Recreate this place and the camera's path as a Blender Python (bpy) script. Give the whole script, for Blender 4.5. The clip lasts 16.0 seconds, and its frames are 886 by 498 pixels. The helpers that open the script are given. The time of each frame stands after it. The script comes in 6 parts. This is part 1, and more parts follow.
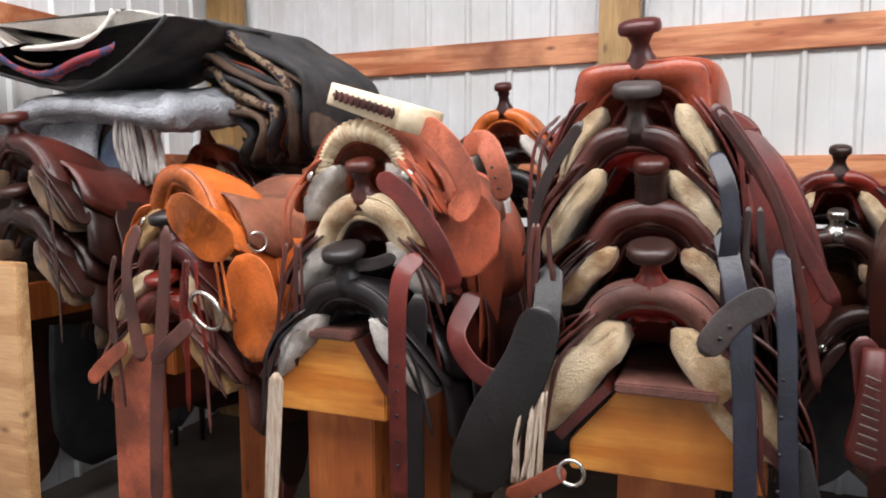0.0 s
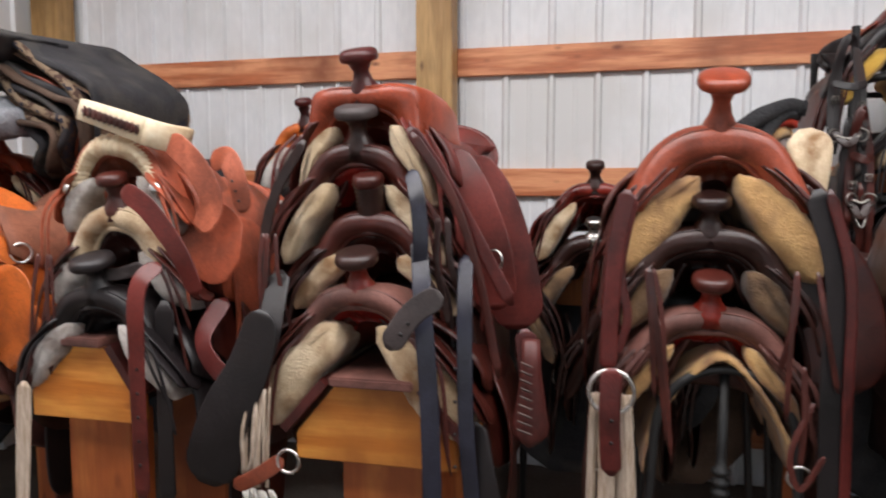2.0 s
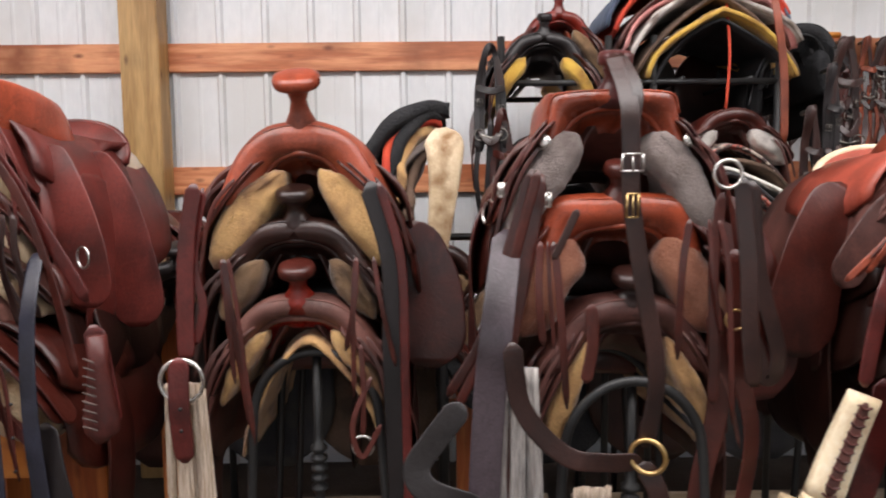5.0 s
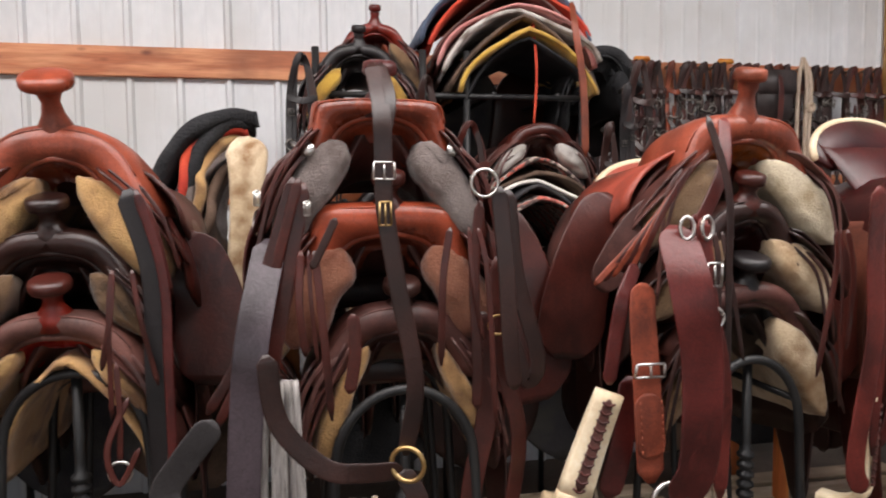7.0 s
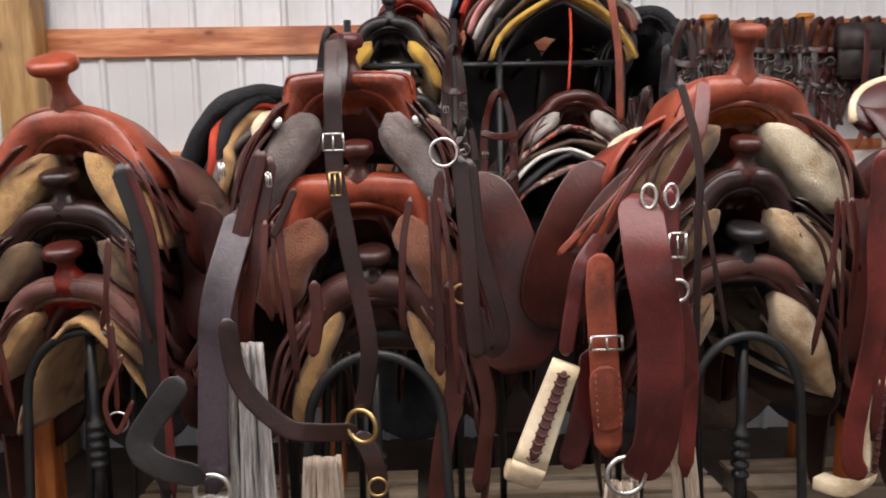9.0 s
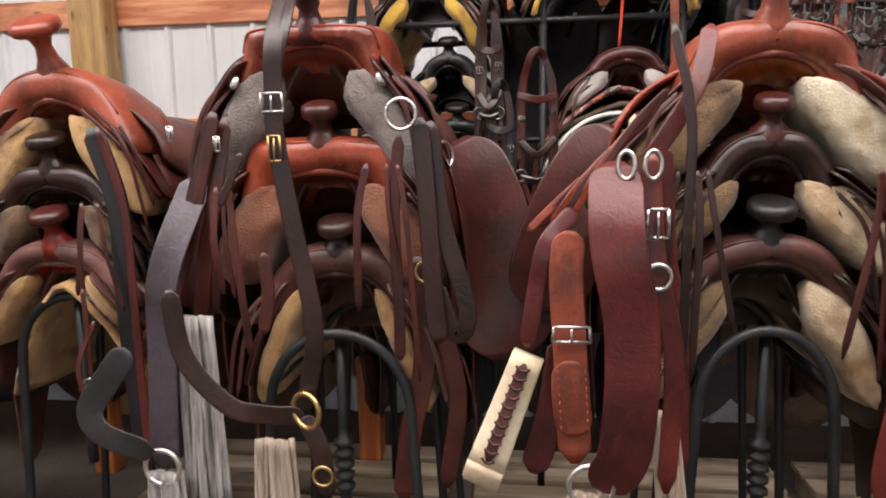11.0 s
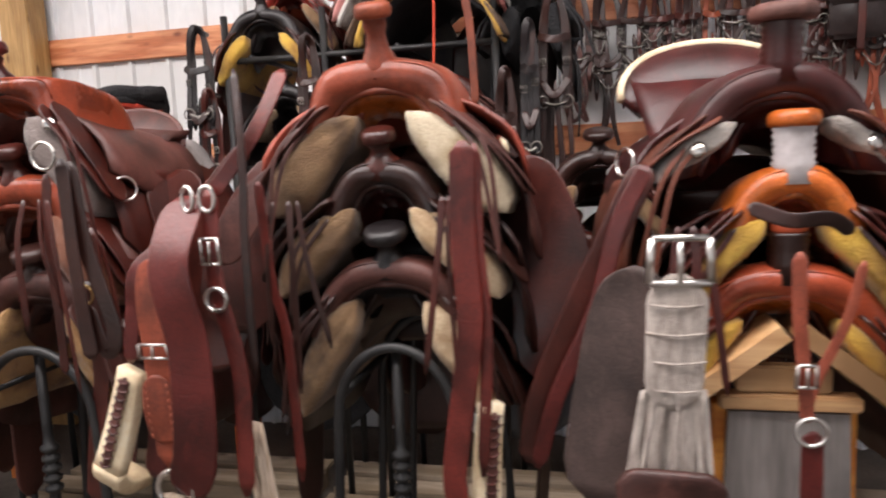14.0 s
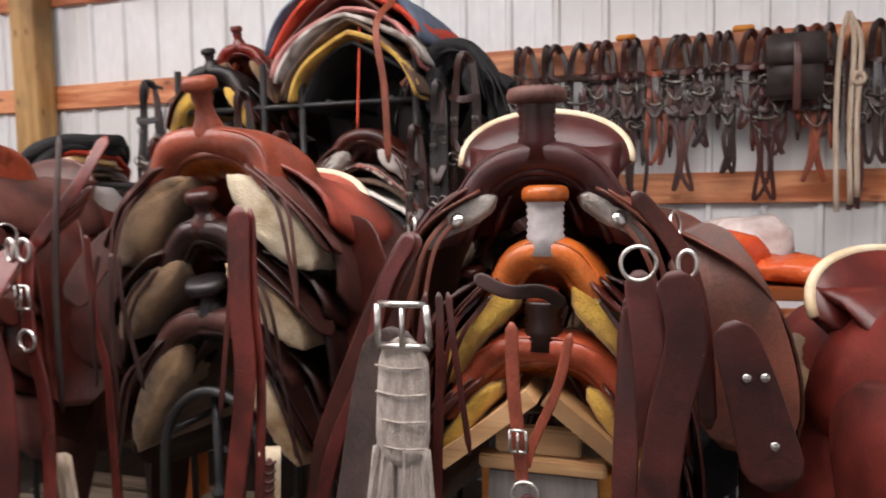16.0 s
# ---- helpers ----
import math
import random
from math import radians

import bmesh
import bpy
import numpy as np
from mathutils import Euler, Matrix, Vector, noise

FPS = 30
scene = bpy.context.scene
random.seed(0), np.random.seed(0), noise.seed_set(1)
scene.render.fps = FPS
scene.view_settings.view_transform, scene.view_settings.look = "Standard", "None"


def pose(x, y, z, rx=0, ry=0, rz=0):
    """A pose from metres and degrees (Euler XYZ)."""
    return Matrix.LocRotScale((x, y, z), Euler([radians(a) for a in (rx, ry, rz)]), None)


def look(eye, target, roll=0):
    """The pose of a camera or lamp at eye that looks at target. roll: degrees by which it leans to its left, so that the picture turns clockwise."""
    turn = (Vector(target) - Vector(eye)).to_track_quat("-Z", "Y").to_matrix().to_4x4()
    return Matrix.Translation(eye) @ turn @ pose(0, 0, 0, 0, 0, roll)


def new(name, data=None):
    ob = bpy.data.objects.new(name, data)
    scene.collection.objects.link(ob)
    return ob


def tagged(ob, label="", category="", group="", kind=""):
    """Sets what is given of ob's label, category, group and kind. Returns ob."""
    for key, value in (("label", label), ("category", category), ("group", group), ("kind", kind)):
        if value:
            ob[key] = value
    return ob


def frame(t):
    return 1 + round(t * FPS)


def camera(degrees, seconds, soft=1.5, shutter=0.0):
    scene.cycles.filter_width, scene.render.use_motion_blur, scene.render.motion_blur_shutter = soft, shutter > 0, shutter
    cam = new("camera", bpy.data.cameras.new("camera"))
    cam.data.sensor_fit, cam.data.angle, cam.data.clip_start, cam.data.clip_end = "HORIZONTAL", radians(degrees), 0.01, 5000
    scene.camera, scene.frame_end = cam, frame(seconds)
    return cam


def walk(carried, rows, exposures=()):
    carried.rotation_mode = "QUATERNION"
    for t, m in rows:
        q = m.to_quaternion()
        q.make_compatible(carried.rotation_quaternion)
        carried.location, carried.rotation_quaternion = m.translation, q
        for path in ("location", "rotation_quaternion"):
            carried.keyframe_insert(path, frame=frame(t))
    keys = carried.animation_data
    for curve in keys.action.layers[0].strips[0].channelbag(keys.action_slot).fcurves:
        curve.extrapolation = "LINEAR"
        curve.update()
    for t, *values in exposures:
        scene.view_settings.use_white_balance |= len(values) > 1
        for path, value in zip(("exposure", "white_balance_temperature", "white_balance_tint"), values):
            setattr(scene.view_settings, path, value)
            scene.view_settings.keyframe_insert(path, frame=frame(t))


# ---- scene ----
cam = camera(65.1, 16.0, soft=1.9, shutter=0.5)
PATH = [
    (0, (1.856, -0.124, 1.449), (1.11, 1.721, 1.253), -0.1),
    (0.5, (1.909, -0.115, 1.443), (1.175, 1.738, 1.28), -0.1),
    (1, (2.01, -0.123, 1.45), (1.357, 1.757, 1.25), -0.6),
    (1.5, (2.158, -0.134, 1.47), (1.59, 1.78, 1.346), -0.5),
    (2, (2.261, -0.135, 1.463), (1.782, 1.799, 1.287), 0.0),
    (2.5, (2.331, -0.152, 1.451), (1.951, 1.8, 1.232), 0.2),
    (3, (2.389, -0.174, 1.455), (2.076, 1.785, 1.203), 0.2),
    (3.5, (2.427, -0.119, 1.445), (2.213, 1.856, 1.21), 0.3),
    (4, (2.5, -0.09, 1.44), (2.408, 1.895, 1.214), -0.3),
    (4.5, (2.646, -0.113, 1.445), (2.626, 1.878, 1.26), -0.6),
    (5, (2.78, -0.134, 1.447), (2.8, 1.858, 1.269), -0.6),
    (5.2, (2.83, -0.143, 1.453), (2.839, 1.847, 1.251), -1.0),
    (7.3, (3.036, -0.138, 1.432), (3.427, 1.819, 1.299), -0.5),
    (7.5, (3.065, -0.143, 1.439), (3.447, 1.816, 1.308), -0.4),
    (8, (3.124, -0.15, 1.42), (3.408, 1.821, 1.24), -0.5),
    (8.2, (3.15, -0.163, 1.428), (3.406, 1.811, 1.231), -0.6),
    (10.3, (3.526, -0.196, 1.418), (3.295, 1.775, 1.171), -1.3),
    (10.5, (3.547, -0.164, 1.407), (3.313, 1.803, 1.131), -1.2),
    (11, (3.572, -0.033, 1.415), (3.311, 1.927, 1.112), -1.0),
    (11.5, (3.605, 0.022, 1.404), (3.319, 1.975, 1.086), -0.9),
    (12, (3.735, -0.024, 1.418), (3.306, 1.899, 1.076), -1.4),
    (12.5, (3.879, -0.12, 1.423), (3.283, 1.763, 1.108), -1.3),
    (13, (4.057, -0.142, 1.426), (3.594, 1.783, 1.144), -1.0),
    (13.5, (4.228, -0.027, 1.412), (3.833, 1.917, 1.156), -2.0),
    (14, (4.418, 0.0, 1.426), (3.978, 1.934, 1.169), -2.5),
    (14.5, (4.648, -0.074, 1.439), (4.205, 1.856, 1.163), -1.2),
    (15, (4.779, 0.008, 1.423), (4.337, 1.941, 1.167), -2.4),
    (15.5, (4.849, 0.101, 1.46), (4.399, 2.039, 1.252), -1.1),
    (16, (4.936, 0.044, 1.464), (4.339, 1.948, 1.317), -0.9),
]
walk(cam, [(t, look(eye, target, roll)) for t, eye, target, roll in PATH],
     exposures=((0, 0.12, 6500, 11), (1, 0.02, 6540, 12), (2, -0.22, 6580, 13), (2.5, -0.2, 6600, 13), (3.5, -0.1, 6650, 14), (5, -0.05, 6700, 14), (8, -0.18, 6800, 15), (11, 0.05, 6800, 16), (12.5, 0.15, 6800, 16), (14.5, 0.12, 6900, 17), (16, -0.1, 6900, 17)))

# ---- world and light ----
world = bpy.data.worlds.new("sky")
scene.world = world
world.use_nodes = True
wn = world.node_tree
sky = wn.nodes.new("ShaderNodeTexSky")
sky.sky_type = 'NISHITA'
sky.sun_disc = False
sky.sun_elevation, sky.sun_rotation = radians(52), radians(-24)
wn.links.new(sky.outputs[0], wn.nodes["Background"].inputs[0])
wn.nodes["Background"].inputs[1].default_value = 0.12
sun_data = bpy.data.lights.new("sun", 'SUN')
sun_data.energy, sun_data.angle, sun_data.color = 2.0, radians(0.5), (1.0, 0.95, 0.88)
sun = new("sun", sun_data)
sun.matrix_world = look((-8, 22, 30), (2, 0, 0))
door_data = bpy.data.lights.new("doorway_daylight", 'AREA')
door_data.shape, door_data.size, door_data.size_y = 'RECTANGLE', 6.4, 2.9
door_data.energy, door_data.color = 43, (1.0, 0.975, 0.95)
door_light = new("doorway_daylight", door_data)
door_light.matrix_world = look((2.2, -4.35, 1.75), (2.6, 3.4, 1.75))
# unseen skylight, assumed: area lamp added to light tops and wall from above
roof_data = bpy.data.lights.new("assumed_skylight", 'AREA')
roof_data.shape, roof_data.size, roof_data.size_y = 'RECTANGLE', 7.2, 1.9
roof_data.energy, roof_data.color = 345, (1.0, 0.985, 0.97)
roof_light = new("assumed_skylight", roof_data)
roof_light.matrix_world = pose(2.75, 0.35, 3.72)


# ---- materials ----
def nodes_of(name):
    m = bpy.data.materials.new(name)
    m.use_nodes = True
    return m, m.node_tree.nodes, m.node_tree.links, m.node_tree.nodes["Principled BSDF"]


def surface(name, a, b, rough=0.5, scale=6.0, fine=90.0, bump=0.25, bump_dist=0.002, stretch=(1, 1, 1), metal=0.0, spread=0.12, sheen=0.0, dirt=None):
    """Two colours mixed by coarse and fine noise, with relief; dirt: a third colour in large stains."""
    m, n, l, p = nodes_of(name)
    co = n.new("ShaderNodeTexCoord")
    mp = n.new("ShaderNodeMapping")
    mp.inputs["Scale"].default_value = stretch
    l.new(co.outputs["Object"], mp.inputs["Vector"])
    info = n.new("ShaderNodeObjectInfo")
    big = n.new("ShaderNodeTexNoise")
    big.noise_dimensions = '4D'
    big.inputs["Scale"].default_value, big.inputs["Detail"].default_value = scale, 5
    l.new(mp.outputs[0], big.inputs["Vector"])
    mul = n.new("ShaderNodeMath")
    mul.operation = 'MULTIPLY'
    mul.inputs[1].default_value = 37.0
    l.new(info.outputs["Random"], mul.inputs[0])
    l.new(mul.outputs[0], big.inputs["W"])
    small = n.new("ShaderNodeTexNoise")
    small.inputs["Scale"].default_value, small.inputs["Detail"].default_value = fine, 3
    l.new(mp.outputs[0], small.inputs["Vector"])
    ramp = n.new("ShaderNodeValToRGB")
    ramp.color_ramp.elements[0].position, ramp.color_ramp.elements[1].position = 0.5 - spread, 0.5 + spread
    ramp.color_ramp.elements[0].color, ramp.color_ramp.elements[1].color = (*a, 1), (*b, 1)
    l.new(big.outputs[0], ramp.inputs[0])
    mix = n.new("ShaderNodeMix")
    mix.data_type, mix.blend_type = 'RGBA', 'OVERLAY'
    mix.inputs["Factor"].default_value = 0.35
    l.new(ramp.outputs[0], mix.inputs["A"])
    l.new(small.outputs[0], mix.inputs["B"])
    last = mix.outputs["Result"]
    if dirt:
        blot = n.new("ShaderNodeTexNoise")
        blot.noise_dimensions = '4D'
        blot.inputs["Scale"].default_value, blot.inputs["Detail"].default_value = scale * 1.2, 6
        l.new(co.outputs["Object"], blot.inputs["Vector"])
        l.new(mul.outputs[0], blot.inputs["W"])
        r2 = n.new("ShaderNodeValToRGB")
        r2.color_ramp.elements[0].position, r2.color_ramp.elements[1].position = 0.46, 0.64
        l.new(blot.outputs[0], r2.inputs[0])
        m2 = n.new("ShaderNodeMix")
        m2.data_type = 'RGBA'
        l.new(r2.outputs[0], m2.inputs["Factor"])
        l.new(last, m2.inputs["A"])
        m2.inputs["B"].default_value = (*dirt, 1)
        last = m2.outputs["Result"]
    l.new(last, p.inputs["Base Color"])
    rr = n.new("ShaderNodeMapRange")
    rr.inputs["To Min"].default_value, rr.inputs["To Max"].default_value = max(0.05, rough - 0.14), min(1, rough + 0.14)
    l.new(big.outputs[0], rr.inputs["Value"])
    l.new(rr.outputs[0], p.inputs["Roughness"])
    p.inputs["Metallic"].default_value = metal
    p.inputs["Sheen Weight"].default_value = sheen
    bp = n.new("ShaderNodeBump")
    bp.inputs["Strength"].default_value, bp.inputs["Distance"].default_value = bump, bump_dist
    l.new(small.outputs[0], bp.inputs["Height"])
    l.new(bp.outputs[0], p.inputs["Normal"])
    return m


def leather(name, c, rough=0.42, worn=1.45, bump=0.3):
    """Worn leather: darker oiled patches, paler rubbed ones, fine pores."""
    c = (c[0] * 0.92, c[1] * 0.47, c[2] * 0.43)
    m = surface(name, tuple(v * 0.42 for v in c), tuple(min(1, v * worn * 0.86) for v in c), rough, 7.0, 240.0, bump, 0.0015, spread=0.13)
    n, l = m.node_tree.nodes, m.node_tree.links
    p = n["Principled BSDF"]
    p.inputs["Specular IOR Level"].default_value = 0.5
    old = p.inputs["Normal"].links[0].from_node
    co = n.new("ShaderNodeTexCoord")
    cr = n.new("ShaderNodeTexVoronoi")
    cr.feature = 'DISTANCE_TO_EDGE'
    cr.inputs["Scale"].default_value = 38
    wob = n.new("ShaderNodeTexNoise")
    wob.inputs["Scale"].default_value = 9
    l.new(co.outputs["Object"], wob.inputs["Vector"])
    l.new(wob.outputs["Color"], cr.inputs["Vector"])
    cr.inputs["Scale"].default_value = 11
    b2 = n.new("ShaderNodeBump")
    b2.inputs["Strength"].default_value, b2.inputs["Distance"].default_value = 0.18, 0.003
    l.new(cr.outputs["Distance"], b2.inputs["Height"])
    l.new(b2.outputs[0], old.inputs["Normal"])
    # scuffs and dust rubbed into the grain, with a shape of their own
    src = p.inputs["Base Color"].links[0].from_socket
    mp = n.new("ShaderNodeMapping")
    mp.inputs["Scale"].default_value = (1.0, 1.0, 0.45)
    l.new(co.outputs["Object"], mp.inputs["Vector"])
    scuff = n.new("ShaderNodeTexNoise")
    scuff.inputs["Scale"].default_value, scuff.inputs["Detail"].default_value, scuff.inputs["Roughness"].default_value = 24, 9, 0.72
    scuff.inputs["Distortion"].default_value = 0.6
    l.new(mp.outputs[0], scuff.inputs["Vector"])
    sr = n.new("ShaderNodeValToRGB")
    sr.color_ramp.elements[0].position, sr.color_ramp.elements[0].color = 0.52, (0, 0, 0, 1)
    sr.color_ramp.elements[1].position, sr.color_ramp.elements[1].color = 0.74, (0.6, 0.6, 0.6, 1)
    l.new(scuff.outputs[0], sr.inputs[0])
    sm = n.new("ShaderNodeMix")
    sm.data_type = 'RGBA'
    l.new(sr.outputs[0], sm.inputs["Factor"])
    l.new(src, sm.inputs["A"])
    sm.inputs["B"].default_value = (min(0.8, c[0] * 1.6 + 0.007), min(0.8, c[1] * 1.7 + 0.0045), min(0.8, c[2] * 1.7 + 0.004), 1)
    crack = n.new("ShaderNodeValToRGB")
    crack.color_ramp.elements[0].position, crack.color_ramp.elements[0].color = 0.0, (0.45, 0.42, 0.40, 1)
    crack.color_ramp.elements[1].position, crack.color_ramp.elements[1].color = 0.05, (1, 1, 1, 1)
    l.new(cr.outputs["Distance"], crack.inputs[0])
    dm = n.new("ShaderNodeMix")
    dm.data_type, dm.blend_type = 'RGBA', 'MULTIPLY'
    dm.inputs["Factor"].default_value = 0.45
    l.new(sm.outputs["Result"], dm.inputs["A"])
    l.new(crack.outputs[0], dm.inputs["B"])
    l.new(dm.outputs["Result"], p.inputs["Base Color"])
    return m


def fleece(name, a, b, dirt):
    return surface(name, a, b, 0.95, 9.0, 230.0, 0.9, 0.004, sheen=0.25, dirt=dirt, spread=0.16)


def wood(name, a, b, axis=0):
    """Sawn lumber: grain along one axis, ring bands and dark knots."""
    st = [9.0, 9.0, 9.0]
    st[axis] = 0.8
    m = surface(name, a, b, 0.5, 1.9, 14.0, 0.3, 0.002, tuple(st), spread=0.06, dirt=tuple(v * 0.55 for v in a))
    n, l = m.node_tree.nodes, m.node_tree.links
    p = n["Principled BSDF"]
    src = p.inputs["Base Color"].links[0].from_socket
    co, mp = n.new("ShaderNodeTexCoord"), n.new("ShaderNodeMapping")
    k = [11.0, 11.0, 11.0]
    k[axis] = 5.0
    mp.inputs["Scale"].default_value = k
    l.new(co.outputs["Object"], mp.inputs["Vector"])
    vo = n.new("ShaderNodeTexVoronoi")
    vo.inputs["Scale"].default_value = 1.0
    l.new(mp.outputs[0], vo.inputs["Vector"])
    r = n.new("ShaderNodeValToRGB")
    r.color_ramp.elements[0].position, r.color_ramp.elements[0].color = 0.05, (0.85, 0.85, 0.85, 1)
    r.color_ramp.elements[1].position, r.color_ramp.elements[1].color = 0.17, (0, 0, 0, 1)
    l.new(vo.outputs["Distance"], r.inputs[0])
    mx = n.new("ShaderNodeMix")
    mx.data_type = 'RGBA'
    l.new(r.outputs[0], mx.inputs["Factor"])
    l.new(src, mx.inputs["A"])
    mx.inputs["B"].default_value = (a[0] * 0.35, a[1] * 0.28, a[2] * 0.3, 1)
    l.new(mx.outputs["Result"], p.inputs["Base Color"])
    return m


def tooled(name, c, scale=70.0):
    """Leather with a stamped basket weave."""
    m = leather(name, c, 0.45)
    n, l = m.node_tree.nodes, m.node_tree.links
    co = n.new("ShaderNodeTexCoord")
    br = n.new("ShaderNodeTexBrick")
    br.inputs["Scale"].default_value = scale
    br.inputs["Color1"].default_value, br.inputs["Color2"].default_value, br.inputs["Mortar"].default_value = (1, 1, 1, 1), (0.7, 0.7, 0.7, 1), (0, 0, 0, 1)
    br.inputs["Mortar Size"].default_value = 0.03
    mp = n.new("ShaderNodeMapping")
    mp.inputs["Rotation"].default_value = (0.7, 0.6, 0.78)
    l.new(co.outputs["Object"], mp.inputs["Vector"])
    l.new(mp.outputs[0], br.inputs["Vector"])
    bp = n.new("ShaderNodeBump")
    bp.inputs["Strength"].default_value, bp.inputs["Distance"].default_value = 0.7, 0.002
    l.new(br.outputs["Color"], bp.inputs["Height"])
    l.new(bp.outputs[0], n["Principled BSDF"].inputs["Normal"])
    return m


ORG = leather("orange_leather", (0.62, 0.28, 0.055), 0.3)
ORGT = tooled("tooled_orange_leather", (0.44, 0.18, 0.085))
RIB = tooled("ribbed_red_leather", (0.135, 0.036, 0.028), 34.0)
ORGR = leather("russet_leather", (0.35, 0.12, 0.055), 0.3)
RED = leather("red_brown_leather", (0.17, 0.026, 0.014), 0.3)
SORR = leather("sorrel_leather", (0.31, 0.125, 0.068), 0.34)
BRN = leather("brown_leather", (0.066, 0.023, 0.016), 0.34)
BRNP = leather("dusty_brown_leather", (0.105, 0.068, 0.058), 0.5)
DUST = leather("dusty_tan_leather", (0.17, 0.13, 0.11), 0.62)
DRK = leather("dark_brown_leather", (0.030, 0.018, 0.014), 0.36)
SKB = leather("saddle_brown_leather", (0.14, 0.075, 0.045), 0.5)
OX = leather("oxblood_leather", (0.060, 0.014, 0.014), 0.33)
OXT = tooled("tooled_oxblood_leather", (0.065, 0.02, 0.02), 60.0)
MAR = leather("maroon_latigo", (0.100, 0.024, 0.021), 0.36)
MARL = leather("red_latigo", (0.135, 0.033, 0.025), 0.38)
MARD = leather("dark_maroon_leather", (0.07, 0.022, 0.018), 0.45)
BLK = leather("black_leather", (0.011, 0.015, 0.018), 0.42)
BLUE = leather("blue_black_leather", (0.020, 0.040, 0.075), 0.36)
PURP = leather("purplish_worn_leather", (0.065, 0.092, 0.12), 0.4)
GRY = leather("grey_rubber", (0.032, 0.055, 0.062), 0.5)
GRYL = leather("grey_leather", (0.055, 0.08, 0.085), 0.55)
GRYB = leather("grey_brown_leather", (0.085, 0.105, 0.10), 0.6)
TAN = leather("tan_leather", (0.24, 0.095, 0.04), 0.5)
TANL = leather("pale_tan_leather", (0.50, 0.24, 0.13), 0.5)
TANP = leather("peach_leather", (0.42, 0.20, 0.11), 0.55)
TANR = leather("pink_tan_leather", (0.33, 0.135, 0.075), 0.5)
ORGS = leather("orange_suede", (0.30, 0.11, 0.05), 0.6)
PINK = leather("pink_worn_leather", (0.36, 0.13, 0.085), 0.42)
QUILT = leather("quilted_suede", (0.28, 0.19, 0.11), 0.75)
REDL = leather("red_gullet_leather", (0.42, 0.05, 0.04), 0.26)
FLC = fleece("cream_fleece", (0.50, 0.36, 0.21), (0.72, 0.58, 0.40), (0.26, 0.14, 0.06))
FLT = fleece("tan_fleece", (0.42, 0.225, 0.085), (0.60, 0.37, 0.15), (0.17, 0.08, 0.035))
FLW = fleece("white_fleece", (0.54, 0.44, 0.30), (0.72, 0.62, 0.45), (0.38, 0.28, 0.16))
FLG = fleece("grey_felt", (0.18, 0.14, 0.125), (0.30, 0.25, 0.235), (0.11, 0.08, 0.07))
FLP = fleece("pale_grey_fleece", (0.42, 0.38, 0.34), (0.62, 0.58, 0.54), (0.16, 0.12, 0.10))
FLR = fleece("russet_suede", (0.19, 0.06, 0.03), (0.29, 0.115, 0.065), (0.15, 0.04, 0.018))
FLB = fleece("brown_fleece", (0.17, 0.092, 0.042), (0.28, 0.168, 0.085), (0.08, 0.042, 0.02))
FLY = fleece("yellow_fleece", (0.52, 0.28, 0.035), (0.66, 0.42, 0.07), (0.30, 0.15, 0.03))
CORD = surface("cream_mohair", (0.46, 0.34, 0.24), (0.68, 0.56, 0.45), 0.9, 14, 60, 0.9, 0.004, (14, 14, 1))
MOH = surface("grey_mohair", (0.38, 0.32, 0.28), (0.56, 0.50, 0.45), 0.95, 14, 80, 0.9, 0.004, (8, 8, 2))
GFL = surface("grey_mohair_strings", (0.33, 0.30, 0.28), (0.58, 0.54, 0.51), 0.9, 14, 60, 0.9, 0.004, (14, 14, 1))
RAW = surface("rawhide", (0.62, 0.47, 0.29), (0.78, 0.66, 0.47), 0.5, 9, 90, 0.3, 0.002)
WRAP = surface("white_tape", (0.50, 0.46, 0.46), (0.62, 0.58, 0.58), 0.7, 10, 60, 0.5, 0.002)
STEEL = surface("nickel", (0.55, 0.53, 0.5), (0.75, 0.73, 0.7), 0.28, 12, 200, 0.1, 0.001, metal=1.0)
AGED = surface("tarnished_steel", (0.10, 0.09, 0.08), (0.35, 0.33, 0.30), 0.45, 20, 200, 0.2, 0.001, metal=1.0)
BRASS = surface("brass", (0.45, 0.28, 0.10), (0.60, 0.42, 0.20), 0.35, 12, 200, 0.1, 0.001, metal=1.0)
IRON = surface("black_iron", (0.008, 0.008, 0.009), (0.02, 0.02, 0.02), 0.45, 8, 120, 0.2, 0.001)
GIRT = wood("girt_lumber", (0.46, 0.135, 0.05), (0.72, 0.31, 0.15), 0)
POSTW = wood("post_lumber", (0.34, 0.19, 0.065), (0.46, 0.28, 0.11), 2)
PINE = wood("varnished_pine", (0.60, 0.19, 0.025), (0.80, 0.33, 0.06), 0)
PINEV = wood("varnished_pine_upright", (0.44, 0.11, 0.025), (0.64, 0.21, 0.05), 2)
PINEP = wood("pale_pine", (0.50, 0.27, 0.12), (0.66, 0.40, 0.20), 0)
GREYW = wood("weathered_board", (0.17, 0.15, 0.14), (0.28, 0.25, 0.235), 2)
PALLET = wood("pallet_boards", (0.32, 0.24, 0.16), (0.48, 0.38, 0.28), 0)
SIDING = surface("white_painted_steel", (0.70, 0.715, 0.735), (0.77, 0.785, 0.80), 0.42, 1.3, 30, 0.05, 0.001, (1, 1, 0.35), dirt=(0.64, 0.64, 0.63))
CONC = surface("dusty_concrete", (0.06, 0.05, 0.042), (0.12, 0.10, 0.085), 0.9, 2.5, 60, 0.5, 0.004)
CEIL = surface("white_roof_liner", (0.66, 0.66, 0.65), (0.76, 0.76, 0.75), 0.6, 1.5, 30, 0.1, 0.001)
